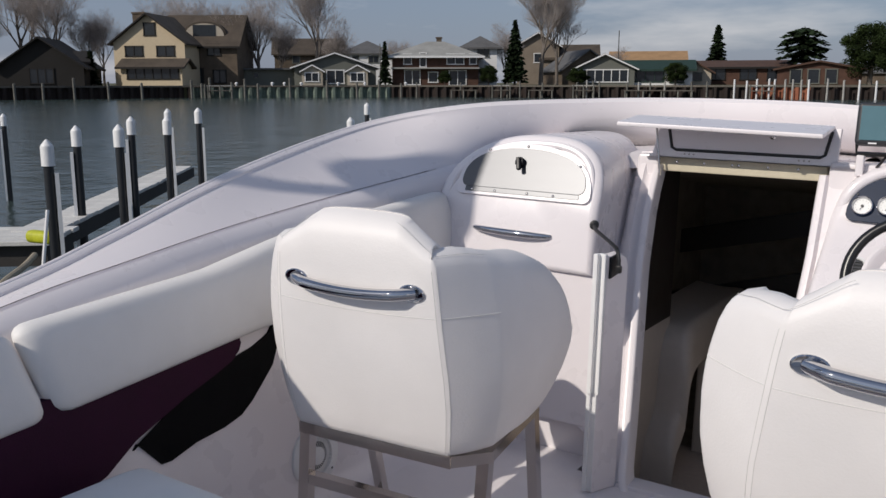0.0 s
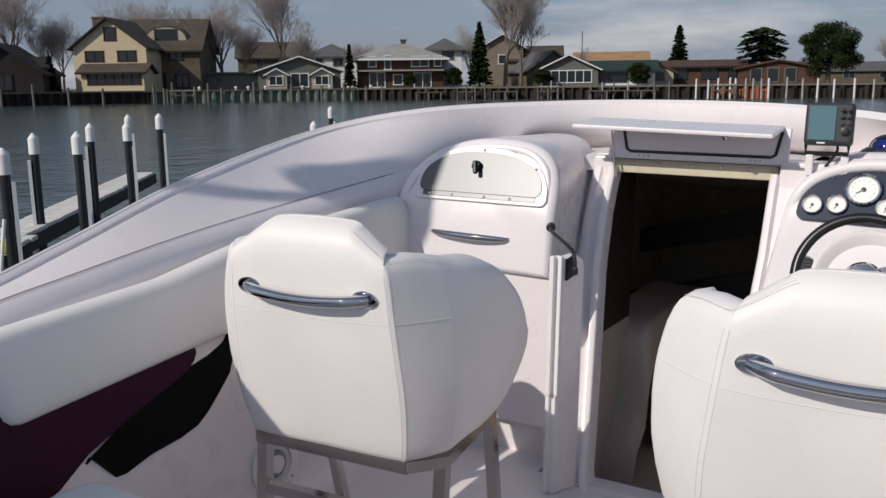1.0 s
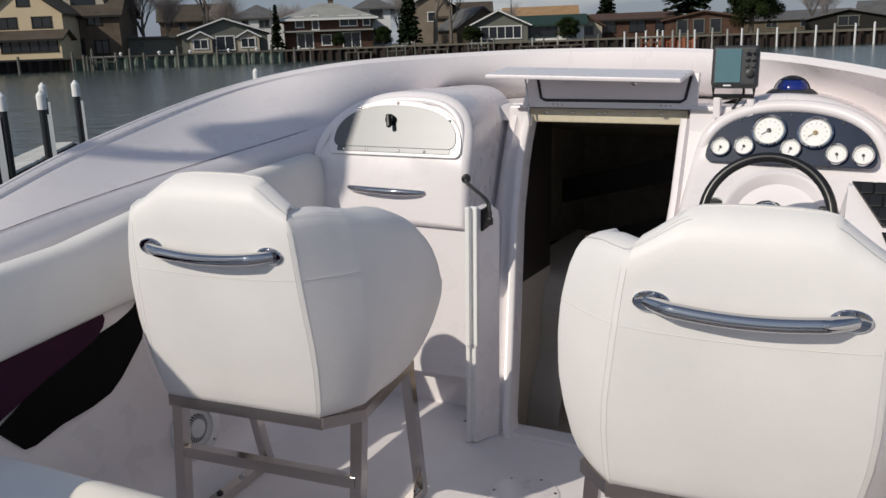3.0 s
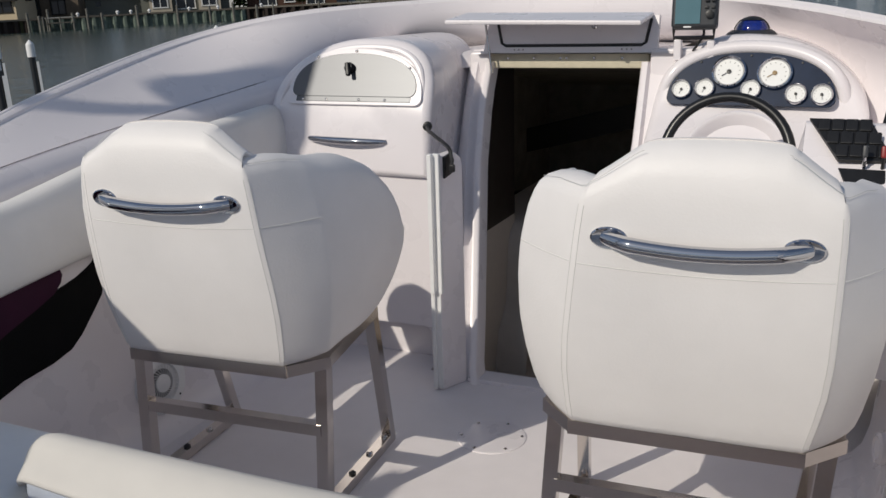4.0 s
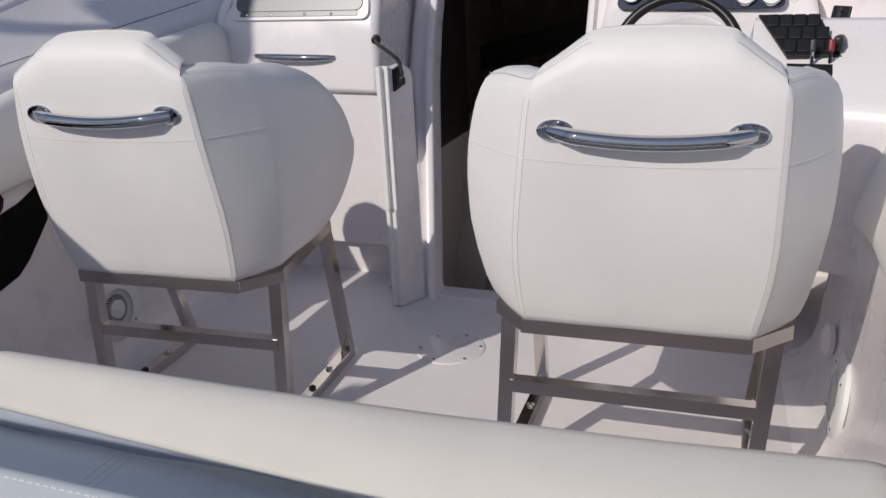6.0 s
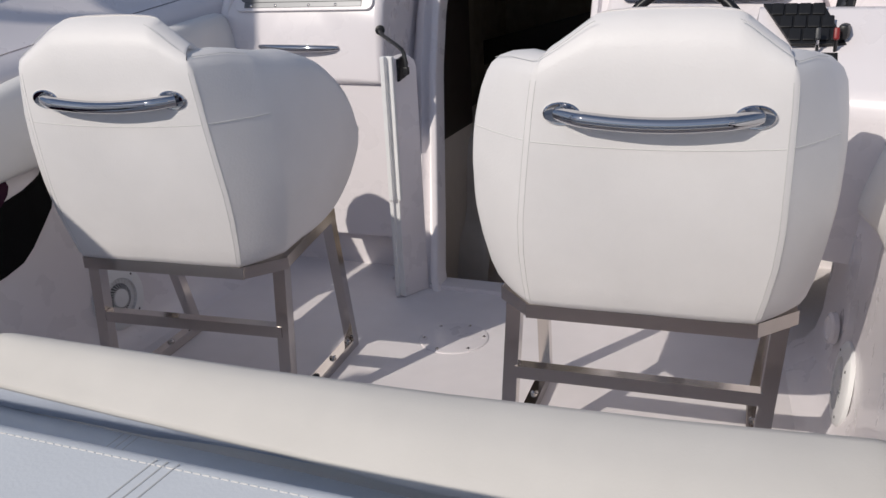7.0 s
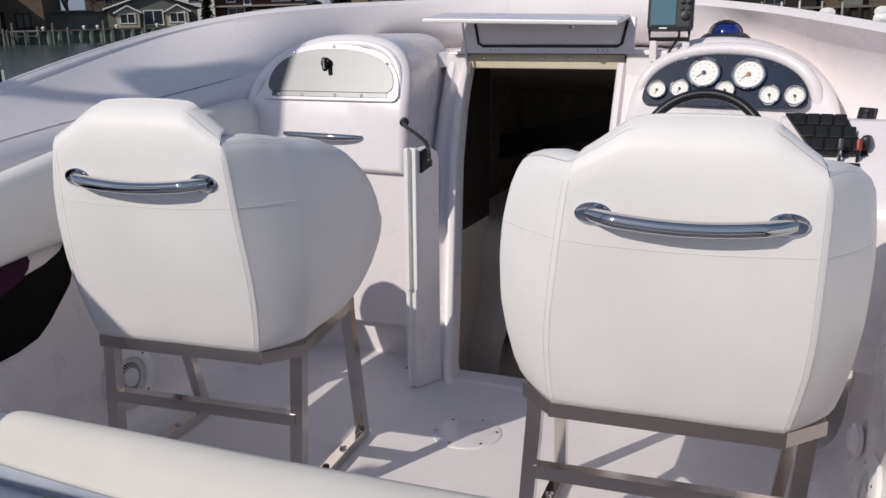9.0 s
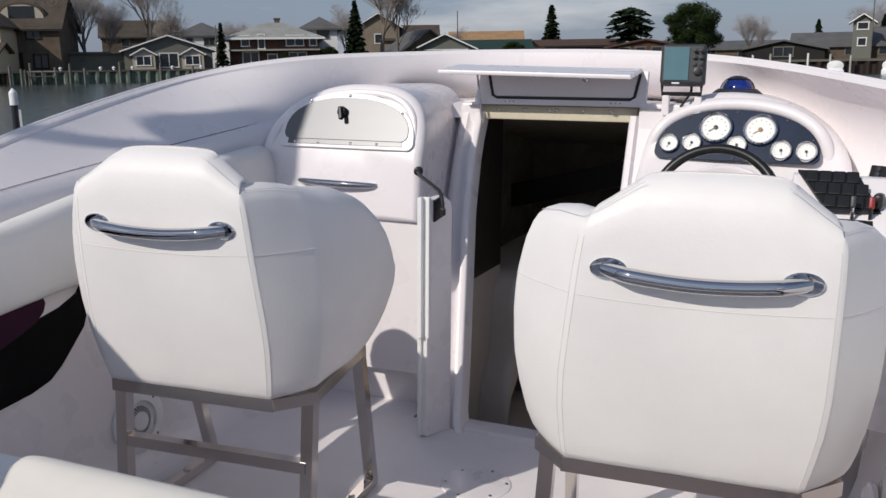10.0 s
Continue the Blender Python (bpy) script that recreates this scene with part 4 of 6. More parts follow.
# ---------------------------------------------------------------- helm seats
def helm_seat(label, lean, shift=0.0):
    """A bolster seat: a flat back panel, two corner panels and two wings, on a frame of square tube. lean: how far it leans to starboard per metre of height."""
    s = thing("helm_chair", label, "chair", group="bolster seats")
    LV = (0.375, 0.44, 0.50, 0.56, 0.64, 0.70, 0.76, 0.82, 0.90)
    HB = (0.190, 0.200, 0.206, 0.207, 0.202, 0.198, 0.194, 0.188, 0.172)
    YB = (1.422, 1.406, 1.391, 1.378, 1.362, 1.352, 1.344, 1.338, 1.345)
    HC_L = (0.250, 0.282, 0.302, 0.316, 0.323, 0.322, 0.313, 0.292, 0.250)
    HC_R = (0.256, 0.272, 0.280, 0.284, 0.280, 0.272, 0.258, 0.238, 0.205)
    YC = (1.498, 1.490, 1.486, 1.482, 1.478, 1.476, 1.474, 1.472, 1.474)
    HW_L = (0.258, 0.292, 0.312, 0.324, 0.330, 0.328, 0.318, 0.298, 0.265)
    HW_R = (0.262, 0.288, 0.300, 0.308, 0.308, 0.302, 0.292, 0.276, 0.250)
    YW = 1.82

    def sway(z):
        return lean * (z - 0.385)

    def raw(u, z, off=0.0):
        """u: -3 (port wing's front) to 3; whole numbers are the seams and edges."""
        sgn, a = (1 if u >= 0 else -1), abs(u)
        hb, yb, yc = (table(z, LV, t) for t in (HB, YB, YC))
        hc, hw = table(z, LV, HC_R if sgn > 0 else HC_L), table(z, LV, HW_R if sgn > 0 else HW_L)
        nodes = [Vector((0, yb, 0)), Vector((hb, yb, 0)), Vector((hc, yc, 0)), Vector((hw, YW, 0))]
        k = min(2, int(a))
        t = a - k
        p = nodes[k].lerp(nodes[k + 1], t)
        d = (nodes[k + 1] - nodes[k]).normalized()
        nrm = Vector((d.y, -d.x, 0))
        if k == 0:
            nrm = Vector((0, -1, 0))
            bulge = 0.006 * (1 - t ** 4)
        else:
            bulge = (0.004 if k == 1 else 0.010) * math.sin(math.pi * t)
        p += nrm * (bulge + off)
        return Vector((sgn * p.x + sway(z), p.y, z))

    def place(u, z, off=0.0):
        """The panel's surface with its creases eased by averaging along the way."""
        w = min(0.050, 3.0 - abs(u))
        tot, acc = 0.0, Vector()
        for k in range(-3, 4):
            g = 1.0 - abs(k) / 4
            acc += raw(u + w * k / 3, z, off) * g
            tot += g
        return acc / tot

    def front(a):
        return math.sqrt(max(0.0, 1 - ((min(a, 3.0) - 2.2) / 0.8) ** 2))

    def top(u):
        a = abs(u)
        if a > 2.2:
            return 0.592 + 0.222 * front(a)
        return table(a, (0, 0.30, 0.52, 0.60, 0.66, 0.86, 0.93, 1.0, 1.12, 1.6, 2.0, 2.2), (0.903, 0.902, 0.899, 0.895, 0.888, 0.858, 0.848, 0.840, 0.836, 0.835, 0.826, 0.814))

    def bottom(u):
        a = abs(u)
        if a > 2.2:
            return 0.588 - 0.178 * front(a)
        return table(a, (0, 1.0, 2.0, 2.2), (0.388, 0.386, 0.398, 0.410))

    us = sorted({round(-3 + 6 * k / 96, 4) for k in range(97)} | {sg * e for sg in (-1, 1) for e in (0.96, 0.98, 1.02, 1.04, 1.96, 1.98, 2.02, 2.04, 0.60, 0.66, 0.86, 2.90, 2.955, 2.975, 2.99)})
    b = bmesh.new()
    rows = []
    T = 0.075
    for u in us:
        zt, zb = top(u), bottom(u)
        row = []
        r = min(table(abs(u), (0, 0.5, 0.62, 0.9, 1.2, 2.0, 2.4), (0.054, 0.052, 0.047, 0.036, 0.030, 0.032, 0.044)), (zt - zb) * 0.45)
        for k in range(15):
            z = lerp(zb + 0.018, zt - r, k / 14)
            seam = 0.0008 if any(abs(abs(u) - q) < 0.012 for q in (1.0,)) else 0.0
            row.append(place(u, z, -seam))
        low = [place(u, zb + 0.006, -0.003), place(u, zb, -0.012)]
        high = [place(u, zt - r * 0.55, -r * 0.10), place(u, zt - r * 0.18, -r * 0.42), place(u, zt, -r * 1.0), place(u, zt, -T * 0.6), place(u, zt - r * 0.3, -T * 0.85), place(u, zt - r, -T)]
        inner = [place(u, lerp(zt - r, zb + 0.02, k / 4), -T) for k in range(1, 5)]
        rows.append(low[::-1] + row + high + inner)
    grid(b, rows, closed_u=True)
    for row in (rows[0], rows[-1]):
        b.faces.new([v for v in (b.verts.new(p) for p in row)])
    bmesh.ops.remove_doubles(b, verts=b.verts, dist=0.0005)
    shell = part("backrest", b, SEAT_VINYL, s, sharp=80, flat=False)
    # double stitching beside the seams, and the seam across the panels under the handle
    for sg in (-1, 1):
        for du in (-0.030, 0.032):
            b = bmesh.new()
            tube(b, [place(sg * (1 + du), lerp(0.40, 0.80, k / 24), 0.0) for k in range(25)], 0.0006, 5)
            part("stitching", b, THREAD, shell, kind="stuff")
        b = bmesh.new()
        tube(b, [place(sg * lerp(1.04, 2.0, k / 12), 0.703 - 0.002 * k / 12, 0.0) for k in range(13)], 0.0007, 5)
        part("stitching", b, THREAD, shell, kind="stuff")
    b = bmesh.new()
    tube(b, [place(lerp(-0.96, 0.96, k / 24), 0.702 - 0.006 * math.cos(math.pi * (k / 24 - 0.5)), 0.0) for k in range(25)], 0.0007, 5)
    part("stitching", b, THREAD, shell, kind="stuff")
    # welt along the top edge, down the crown's slopes and over the shoulders
    for sg in (-1, 1):
        b = bmesh.new()
        tube(b, [place(u, top(u) - 0.0085, -0.0062) for u in (sg * lerp(0.58, 2.0, k / 60) for k in range(61))], 0.0005, 5)
        part("welt", b, WELT, shell)
    # seat pad inside the wings
    b = bmesh.new()
    box(b, (0, 1.64, 0.47), (0.42, 0.36, 0.14), bevel=0.04, segs=3)
    part("seat_pad", b, VINYL, s)
    # grab handle on the back, its ends let into oval plates
    zh = 0.750
    yb = table(zh, LV, YB) - 0.006
    b = bmesh.new()
    pts = []
    for k in range(41):
        t = k / 40
        bow = min(1.0, math.sin(math.pi * t) * 2.6) ** 0.8
        pts.append((lerp(-0.146, 0.146, t) + sway(zh), yb + 0.004 - 0.020 * bow - 0.007 * math.sin(math.pi * t), zh - 0.010 * math.sin(math.pi * t)))
    tube(b, pts, 0.0122, 16)
    handle = part("grab_handle", b, CHROME, s, "polished stainless grab handle")
    for sx in (-1, 1):
        b = bmesh.new()
        lathe(b, [(0.030, -0.004), (0.030, 0.001), (0.027, 0.0030), (0.020, 0.0015), (0.002, 0.0010)], 28, facing((sx * 0.141 + sway(zh), yb + 0.001, zh), (0, -1, -0.13)) @ Matrix.Diagonal((0.98, 0.62, 1, 1)))
        part("end_plate", b, CHROME, handle)
    # frame of square tube; the legs lean a little to port at the foot
    R = 0.0130

    def leg(x, y, z):
        return (x + shift * min(1.0, (0.39 - z) / 0.1) + 0.07 * (z - 0.385), y, z)

    def rail(name, p, q, r=R):
        b = bmesh.new()
        tube(b, [leg(*p), leg(*q)], r, square=True)
        return part(name, b, FRAME, s)

    rail("back_rail", (-0.196, 1.433, 0.377), (0.196, 1.433, 0.377))
    for sx in (-1, 1):
        rail("corner_rail", (sx * 0.185, 1.433, 0.377), (sx * 0.252, 1.505, 0.377))
        rail("side_rail", (sx * 0.245, 1.495, 0.377), (sx * 0.246, 1.76, 0.405))
        rail("rear_leg", (sx * 0.236, 1.508, 0.366), (sx * 0.234, 1.503, 0.012), R * 1.08)
        rail("front_leg", (sx * 0.243, 1.75, 0.395), (sx * 0.234, 1.865, 0.015))
        foot = rail("base_rail", (sx * 0.234, 1.49, 0.0148), (sx * 0.234, 1.878, 0.0148))
        for y in (1.64, 1.74, 1.835):
            b = bmesh.new()
            lathe(b, [(0.009, 0), (0.009, 0.005), (0.004, 0.009), (0.001, 0.009)], 8, pose(sx * 0.234 - 0.025 + shift, y, 0.027))
            part("bolt", b, BLACK if y < 1.7 else FRAME, foot)
    rail("cross_rail", (-0.226, 1.503, 0.214), (0.226, 1.503, 0.214))
    return s


star_seat = helm_seat("white vinyl bolster helm seat before the wheel", 0.07)
star_seat.matrix_basis = pose(0.488, 1.5, 0, 0, 0, 2.6) @ Matrix.Translation((0, -1.5, 0))
port_seat = helm_seat("white vinyl bolster seat beside the port cushions", 0.008, 0.016)
port_seat.matrix_basis = pose(-0.518, 1.5, 0, 0, 0, 4.5) @ Matrix.Translation((0, -1.5, 0))


# ---------------------------------------------------------------- side cushions and colour panels
def side_cushion(y0, y1, side, label, name="side_cushion"):
    """A long padded backrest under the coaming shoulder."""
    c = thing(name, label, "cushion", group="cockpit side cushions")
    b = bmesh.new()
    n = 40
    sx = PORT_X if side < 0 else STBD_X
    rows = []
    for k in range(n + 1):
        t = k / n
        t = 0.5 - 0.5 * math.cos(math.pi * t)
        y = lerp(y0, y1, t)
        near = min(1.0, min((y - y0) / 0.045, (y1 - y) / (0.045 if side < 0 else 0.16)))
        end = math.sqrt(max(0.0, 1 - (1 - near) ** 2))
        zt = table(y, (0.2, 0.92, 1.42, 1.70, 2.43), (0.60, 0.662, 0.70, 0.752, 0.825))
        zb = table(y, (0.2, 0.95, 1.18, 1.47, 1.6, 2.4), (0.42, 0.475, 0.497, 0.526, 0.534, 0.60))
        xt = table(y, (0.2, 1.7, 2.43), (1.025, 1.02, 0.96)) if side < 0 else table(y, (0.2, 1.7, 2.43), (0.99, 0.985, 0.96))
        xb = table(y, (0.2, 1.6, 2.4), (0.985, 0.985, 0.95)) if side < 0 else table(y, (0.2, 1.6, 1.9, 2.4), (0.895, 0.885, 0.868, 0.85))
        if side > 0:
            zb = table(y, (0.2, 0.95, 1.40, 1.63, 1.95, 2.2), (0.42, 0.475, 0.50, 0.468, 0.405, 0.40))
        zm, hh = (zt + zb) / 2, (zt - zb) / 2
        row = []
        for j in range(20):
            a = 2 * math.pi * j / 20
            ca, sa = math.cos(a), math.sin(a)
            v = math.copysign(abs(sa) ** 0.6, sa) * lerp(0.70, 1.0, end)
            w = math.copysign(abs(ca) ** 0.5, ca) * end
            z = zm + v * hh
            x = lerp(xb, xt, (z - zb) / (zt - zb)) + 0.005 + w * 0.036
            row.append((side * x, y + (zt - z) * 0.30, z))
        rows.append(row)
    vs = grid(b, rows, closed_u=True)
    b.faces.new(vs[0][::-1])
    b.faces.new(vs[-1])
    part("padding", b, VINYL, c, sharp=80, flat=False)
    return c


side_cushion(0.915, 2.40, -1, "long white vinyl side cushion along the port coaming")
side_cushion(0.20, 0.908, -1, "white vinyl aft side cushion beside the bench")
side_cushion(0.965, 2.2, 1, "white vinyl side cushion beside the helm")


def colour_panel(outline, mat, side, label, lift):
    b = bmesh.new()
    wx = abs(PORT_X if side < 0 else STBD_X)
    pts = [(y, z) for y, z in outline]
    def wall(z):
        return wx + table(z, (0.05, 0.16, 0.28, 0.40, 0.50, 0.56), (-0.018, 0.0, 0.01, 0.02, 0.035, 0.045))
    dense = []
    for k in range(len(pts)):
        (ya, za), (yc, zc) = pts[k], pts[(k + 1) % len(pts)]
        m = max(1, int(abs(zc - za) / 0.05))
        dense += [(lerp(ya, yc, j / m), lerp(za, zc, j / m)) for j in range(m)]
    pts = dense
    vo = [b.verts.new((side * (wall(z) + 0.01), y, z)) for y, z in pts]
    vi = [b.verts.new((side * (wall(z) - lift), y, z)) for y, z in pts]
    n = len(pts)
    for k in range(n):
        b.faces.new((vo[k], vo[(k + 1) % n], vi[(k + 1) % n], vi[k]))
    b.faces.new(vi)
    bmesh.ops.triangulate(b, faces=[f for f in b.faces if len(f.verts) > 4])
    part("inlay_panel", b, mat, boat, label, smooth=False)


for sd, lab in ((-1, "port"), (1, "helm side")):
    black = [(1.150, 0.340), (1.160, 0.352), (1.222, 0.284), (1.250, 0.283), (1.326, 0.302), (1.417, 0.311), (1.476, 0.325), (1.515, 0.350), (1.560, 0.390), (1.600, 0.425), (1.630, 0.480), (1.650, 0.545), (1.600, 0.508), (1.538, 0.486), (1.457, 0.470),
             (1.400, 0.455), (1.300, 0.422)]
    plum = [(0.30, 0.12), (0.90, 0.25), (1.075, 0.312), (1.154, 0.364), (1.306, 0.422), (1.40, 0.450), (1.458, 0.470), (1.484, 0.490), (1.494, 0.508), (1.490, 0.522), (1.470, 0.534), (1.42, 0.548), (0.95, 0.51), (0.30, 0.47)]
    if sd > 0:
        black = [(0.30, 0.20), (1.00, 0.25), (1.22, 0.36), (1.31, 0.45), (1.35, 0.545), (0.30, 0.50)]
        plum = [(0.30, 0.14), (0.80, 0.24), (0.95, 0.36), (1.0, 0.50), (0.30, 0.47)]
    colour_panel(black, BLACKV, sd, "black vinyl side panel below the cushion", 0.006)
    colour_panel(plum, PURPLE, sd, "dark plum vinyl side panel below the cushion", 0.012)


def speaker(x, y, z, side):
    sp = thing("speaker", "round white cockpit loudspeaker with slotted grille", "speaker", group="cockpit speakers")
    m = facing((x, y, z), (-side, -0.05, 0.1))
    b = bmesh.new()
    lathe(b, [(0.088, -0.004), (0.088, 0.005), (0.080, 0.011), (0.055, 0.013), (0.052, 0.005)], 36, m)
    part("bezel", b, WHITEP, sp)
    b = bmesh.new()
    lathe(b, [(0.053, 0.0), (0.053, 0.004), (0.001, 0.008)], 28, m)
    cone = part("cone", b, GREYP, sp)
    b = bmesh.new()
    for k in range(28):
        a = 2 * math.pi * k / 28
        p0, p1 = m @ Vector((math.cos(a) * 0.024, math.sin(a) * 0.024, 0.011)), m @ Vector((math.cos(a + 0.35) * 0.053, math.sin(a + 0.35) * 0.053, 0.010))
        tube(b, [p0, p1], 0.0012, 4)
    lathe(b, [(0.025, 0.008), (0.025, 0.012), (0.001, 0.014)], 24, m)
    part("grille", b, WHITEP, sp)
    b = bmesh.new()
    for k in range(4):
        a = math.pi / 4 + math.pi / 2 * k
        screw(b, m @ Matrix.Translation((math.cos(a) * 0.072, math.sin(a) * 0.072, 0.010)), 0.004)
    part("speaker_screws", b, BLACK, sp, kind="stuff")


speaker(-0.945, 1.735, 0.13, -1)
speaker(0.852, 1.79, 0.118, 1)
ringt = thing("deck_ring", "small round stainless fitting on the side liner", "fitting")
bm = bmesh.new()
lathe(bm, [(0.022, 0.010), (0.026, 0.014), (0.034, 0.010), (0.036, 0)], 24, facing((0.833, 1.95, 0.168), (-1, -0.25, 0.1)))
part("ring", bm, GEL, ringt)

# floor hatch plate
plate_t = thing("deck_plate", "round white inspection plate screwed to the sole", "deck plate", at=(-0.08, 2.0, 0.0))
bm = bmesh.new()
lathe(bm, [(0.092, 0.0), (0.092, 0.002), (0.088, 0.004), (0.001, 0.0045)], 40)
part("plate_disc", bm, GEL, plate_t)
bm = bmesh.new()
for k in range(6):
    a = 2 * math.pi * k / 6 + 0.3
    screw(bm, pose(math.cos(a) * 0.08, math.sin(a) * 0.08, 0.004), 0.005)
part("plate_screws", bm, FRAME, plate_t, kind="stuff")


# ---------------------------------------------------------------- rear bench
def rounded_pad(bm, x0, x1, y0, y1, z0, z1, p=0.45, nx=36):
    rows = []
    for k in range(nx + 1):
        t = k / nx
        x = lerp(x0, x1, t)
        e = min(1.0, math.sin(math.pi * t) * (x1 - x0) * 9) ** 0.5
        row = []
        for j in range(20):
            a = 2 * math.pi * j / 20
            ca, sa = math.cos(a), math.sin(a)
            row.append((x, (y0 + y1) / 2 + math.copysign(abs(ca) ** p, ca) * (y1 - y0) / 2 * e, (z0 + z1) / 2 + math.copysign(abs(sa) ** p, sa) * (z1 - z0) / 2 * e))
        rows.append(row)
    vs = grid(bm, rows, closed_u=True)
    bm.faces.new(vs[0][::-1])
    bm.faces.new(vs[-1])


bench = thing("rear_bench", "white vinyl rear bench with a raised front bolster", "bench")
BOLSTER = [(0.998, 0.26), (1.004, 0.34), (1.002, 0.395), (0.994, 0.420), (0.980, 0.435), (0.958, 0.442), (0.932, 0.438), (0.908, 0.428), (0.886, 0.415), (0.868, 0.402), (0.858, 0.393), (0.8545, 0.387), (0.857, 0.381), (0.866, 0.376), (0.880, 0.372), (0.890, 0.26)]


def under_edge(x):
    """How far the bolster's lower edge draws forward."""
    return table(x, (-0.50, -0.40, -0.17, 0.12, 0.30), (0.050, 0.042, 0.030, 0.018, 0.004))


bm = bmesh.new()
rows = []
B0, B1 = -0.492, 0.885
for k in range(57):
    t = k / 56
    x = lerp(B0, B1, 0.5 - 0.5 * math.cos(math.pi * t))
    near = min(1.0, min(x - B0, B1 - x) / 0.05)
    e = lerp(0.50, 1.0, math.sqrt(max(0.0, 1 - (1 - near) ** 2)))
    sweep = table(x, (-0.5, 0, 0.3, 0.6, 0.9), (0.0, 0.005, 0.015, 0.035, 0.068))
    tuck = under_edge(x)
    rows.append([(x, lerp(0.93, y + tuck * table(y, (0.88, 0.97), (1.0, 0.0)) * table(z, (0.30, 0.37), (0.0, 1.0)) + sweep * max(0.0, min(1.0, (y - 0.86) / 0.10)), e), 0.26 + (z - 0.26) * lerp(0.80, 1.0, (e - 0.5) / 0.5) - (0.010 * (x + 0.4) if 0.37 < z < 0.41 and y < 0.9 else 0.0)) for y, z in BOLSTER])
vs = grid(bm, rows)
bm.faces.new(vs[0][::-1])
bm.faces.new(vs[-1])
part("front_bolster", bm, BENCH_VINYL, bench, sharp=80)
bm = bmesh.new()
rows = []
for k in range(41):
    x = lerp(B0 + 0.03, B1 - 0.02, k / 40)
    w = 0.002 * math.sin(9 * x) + 0.0012 * math.sin(23 * x + 1)
    e = 0.8545 + under_edge(x) + w
    rows.append([(x, e + 0.030, 0.386), (x, e + 0.014, 0.384), (x, e + 0.007, 0.378), (x, lerp(e + 0.006, 0.908, 0.5), 0.360), (x, 0.908 + w, 0.342), (x, 0.925, 0.336)])
grid(bm, rows)
part("valance", bm, VALANCE, bench, "vinyl strip under the bolster with blue shade in its colour", sharp=80)
bm = bmesh.new()
box(bm, (0.02, 0.50, 0.27), (1.68, 0.87, 0.136), bevel=0.014, segs=3)
rounded_pad(bm, -0.885, -0.46, 0.70, 1.100, 0.20, 0.366, p=0.30, nx=40)
part("seat_pad", bm, PAD_VINYL, bench, sharp=80)
bm = bmesh.new()
for dx in (-0.014, 0.0, 0.014):
    tube(bm, [(-0.166 + dx, lerp(0.45, 0.915, k / 6), 0.3380) for k in range(7)], 0.0008, 5)
part("stitching", bm, THREAD, bench, kind="stuff")
bm = bmesh.new()
box(bm, (0.02, 0.48, 0.14), (1.66, 0.88, 0.28), bevel=0.02)
part("bench_base", bm, GEL, bench)
bm = bmesh.new()
box(bm, (0.01, 0.066, 0.485), (1.78, 0.736, 0.430), bevel=0.020, segs=5)
back = part("backrest", bm, PAD_VINYL, bench, "pale grey vinyl backrest cushion", sharp=80)
bm = bmesh.new()
for dx in (-0.009, 0.0, 0.009):
    tube(bm, [(0.345 + dx - 0.006 * math.sin(2.2 * k / 20), 0.418 - 0.30 * k / 20, 0.7000) for k in range(21)], 0.0007, 5)
for k in range(240):
    x = -0.84 + 0.0072 * k
    tube(bm, [(x, 0.4125, 0.7000), (x + 0.0054, 0.4125, 0.7000)], 0.0006, 4)
part("stitching", bm, WELT, back, kind="stuff")


# ---------------------------------------------------------------- dock and piles
def pile(b, d, height, left=0, base=WATER_Z - 1.5, r=0.034, cap=0.18):
    p = bearing(b, d)
    t = thing("mooring_pile", "black sleeved mooring pile with white conical cap", "pile", at=(p.x, p.y, 0), group="mooring piles", boat=False, turn=b)
    top = Vector((0, 0, height))
    foot = Vector((0, 0, base))
    q = bmesh.new()
    tube(q, [foot, top - Vector((0, 0, cap))], r, 14)
    part("sleeve", q, PILE, t)
    q = bmesh.new()
    m = Matrix.Translation(top - Vector((0, 0, cap + 0.01)))
    lathe(q, [(r * 1.28, 0), (r * 1.28, cap * 0.72), (r * 1.1, cap * 0.80), (r * 0.2, cap), (0.001, cap)], 16, m)
    part("cap", q, WHITEP, t, "white plastic cap")
    q = bmesh.new()
    sx = -1 if left else 1
    box(q, (sx * (r + 0.014), -0.01, (height + base) / 2 - 0.11), (0.026, 0.05, height - base - 0.26))
    part("guide_strip", q, WHITEP, t, "white plastic guide strip")
    return t


for b, d, h, left in ((57.24, 6.6, 0.775, 0), (55.55, 8.3, 0.793, 1), (53.18, 7.6, 0.825, 0), (52.41, 9.4, 0.825, 1), (50.32, 9.2, 0.83, 0), (50.22, 11.5, 0.843, 0), (48.42, 10.7, 0.872, 0),
                      (59.29, 14.5, 0.719, 1), (60.6, 11.5, 0.64, 0), (37.9, 13.5, 0.86, 0), (39.0, 10.0, 0.775, 0)):
    pile(b, d, h, left)

DOCK_A, DOCK_B = Vector((-5.78, 3.97, 0)), Vector((-9.27, 8.46, 0))
run = (DOCK_B - DOCK_A)
run.z = 0
length, ang = run.length, math.degrees(math.atan2(run.y, run.x))
dock = thing("finger_dock", "narrow bleached timber finger dock on piles", "dock", at=(DOCK_A.x, DOCK_A.y, 0.0), boat=False, turn=ang)
bm = bmesh.new()
for s in (-0.15, 0.15):
    box(bm, (length / 2, s, -0.10), (length, 0.04, 0.13))
part("stringer", bm, DOCKD, dock)
board = bmesh.new()
box(board, (0, 0, -0.018), (0.136, 0.34, 0.034), bevel=0.004, segs=1)
first = part("dock_board", board, DOCKW, dock, smooth=False)
nb = int(length / 0.143)
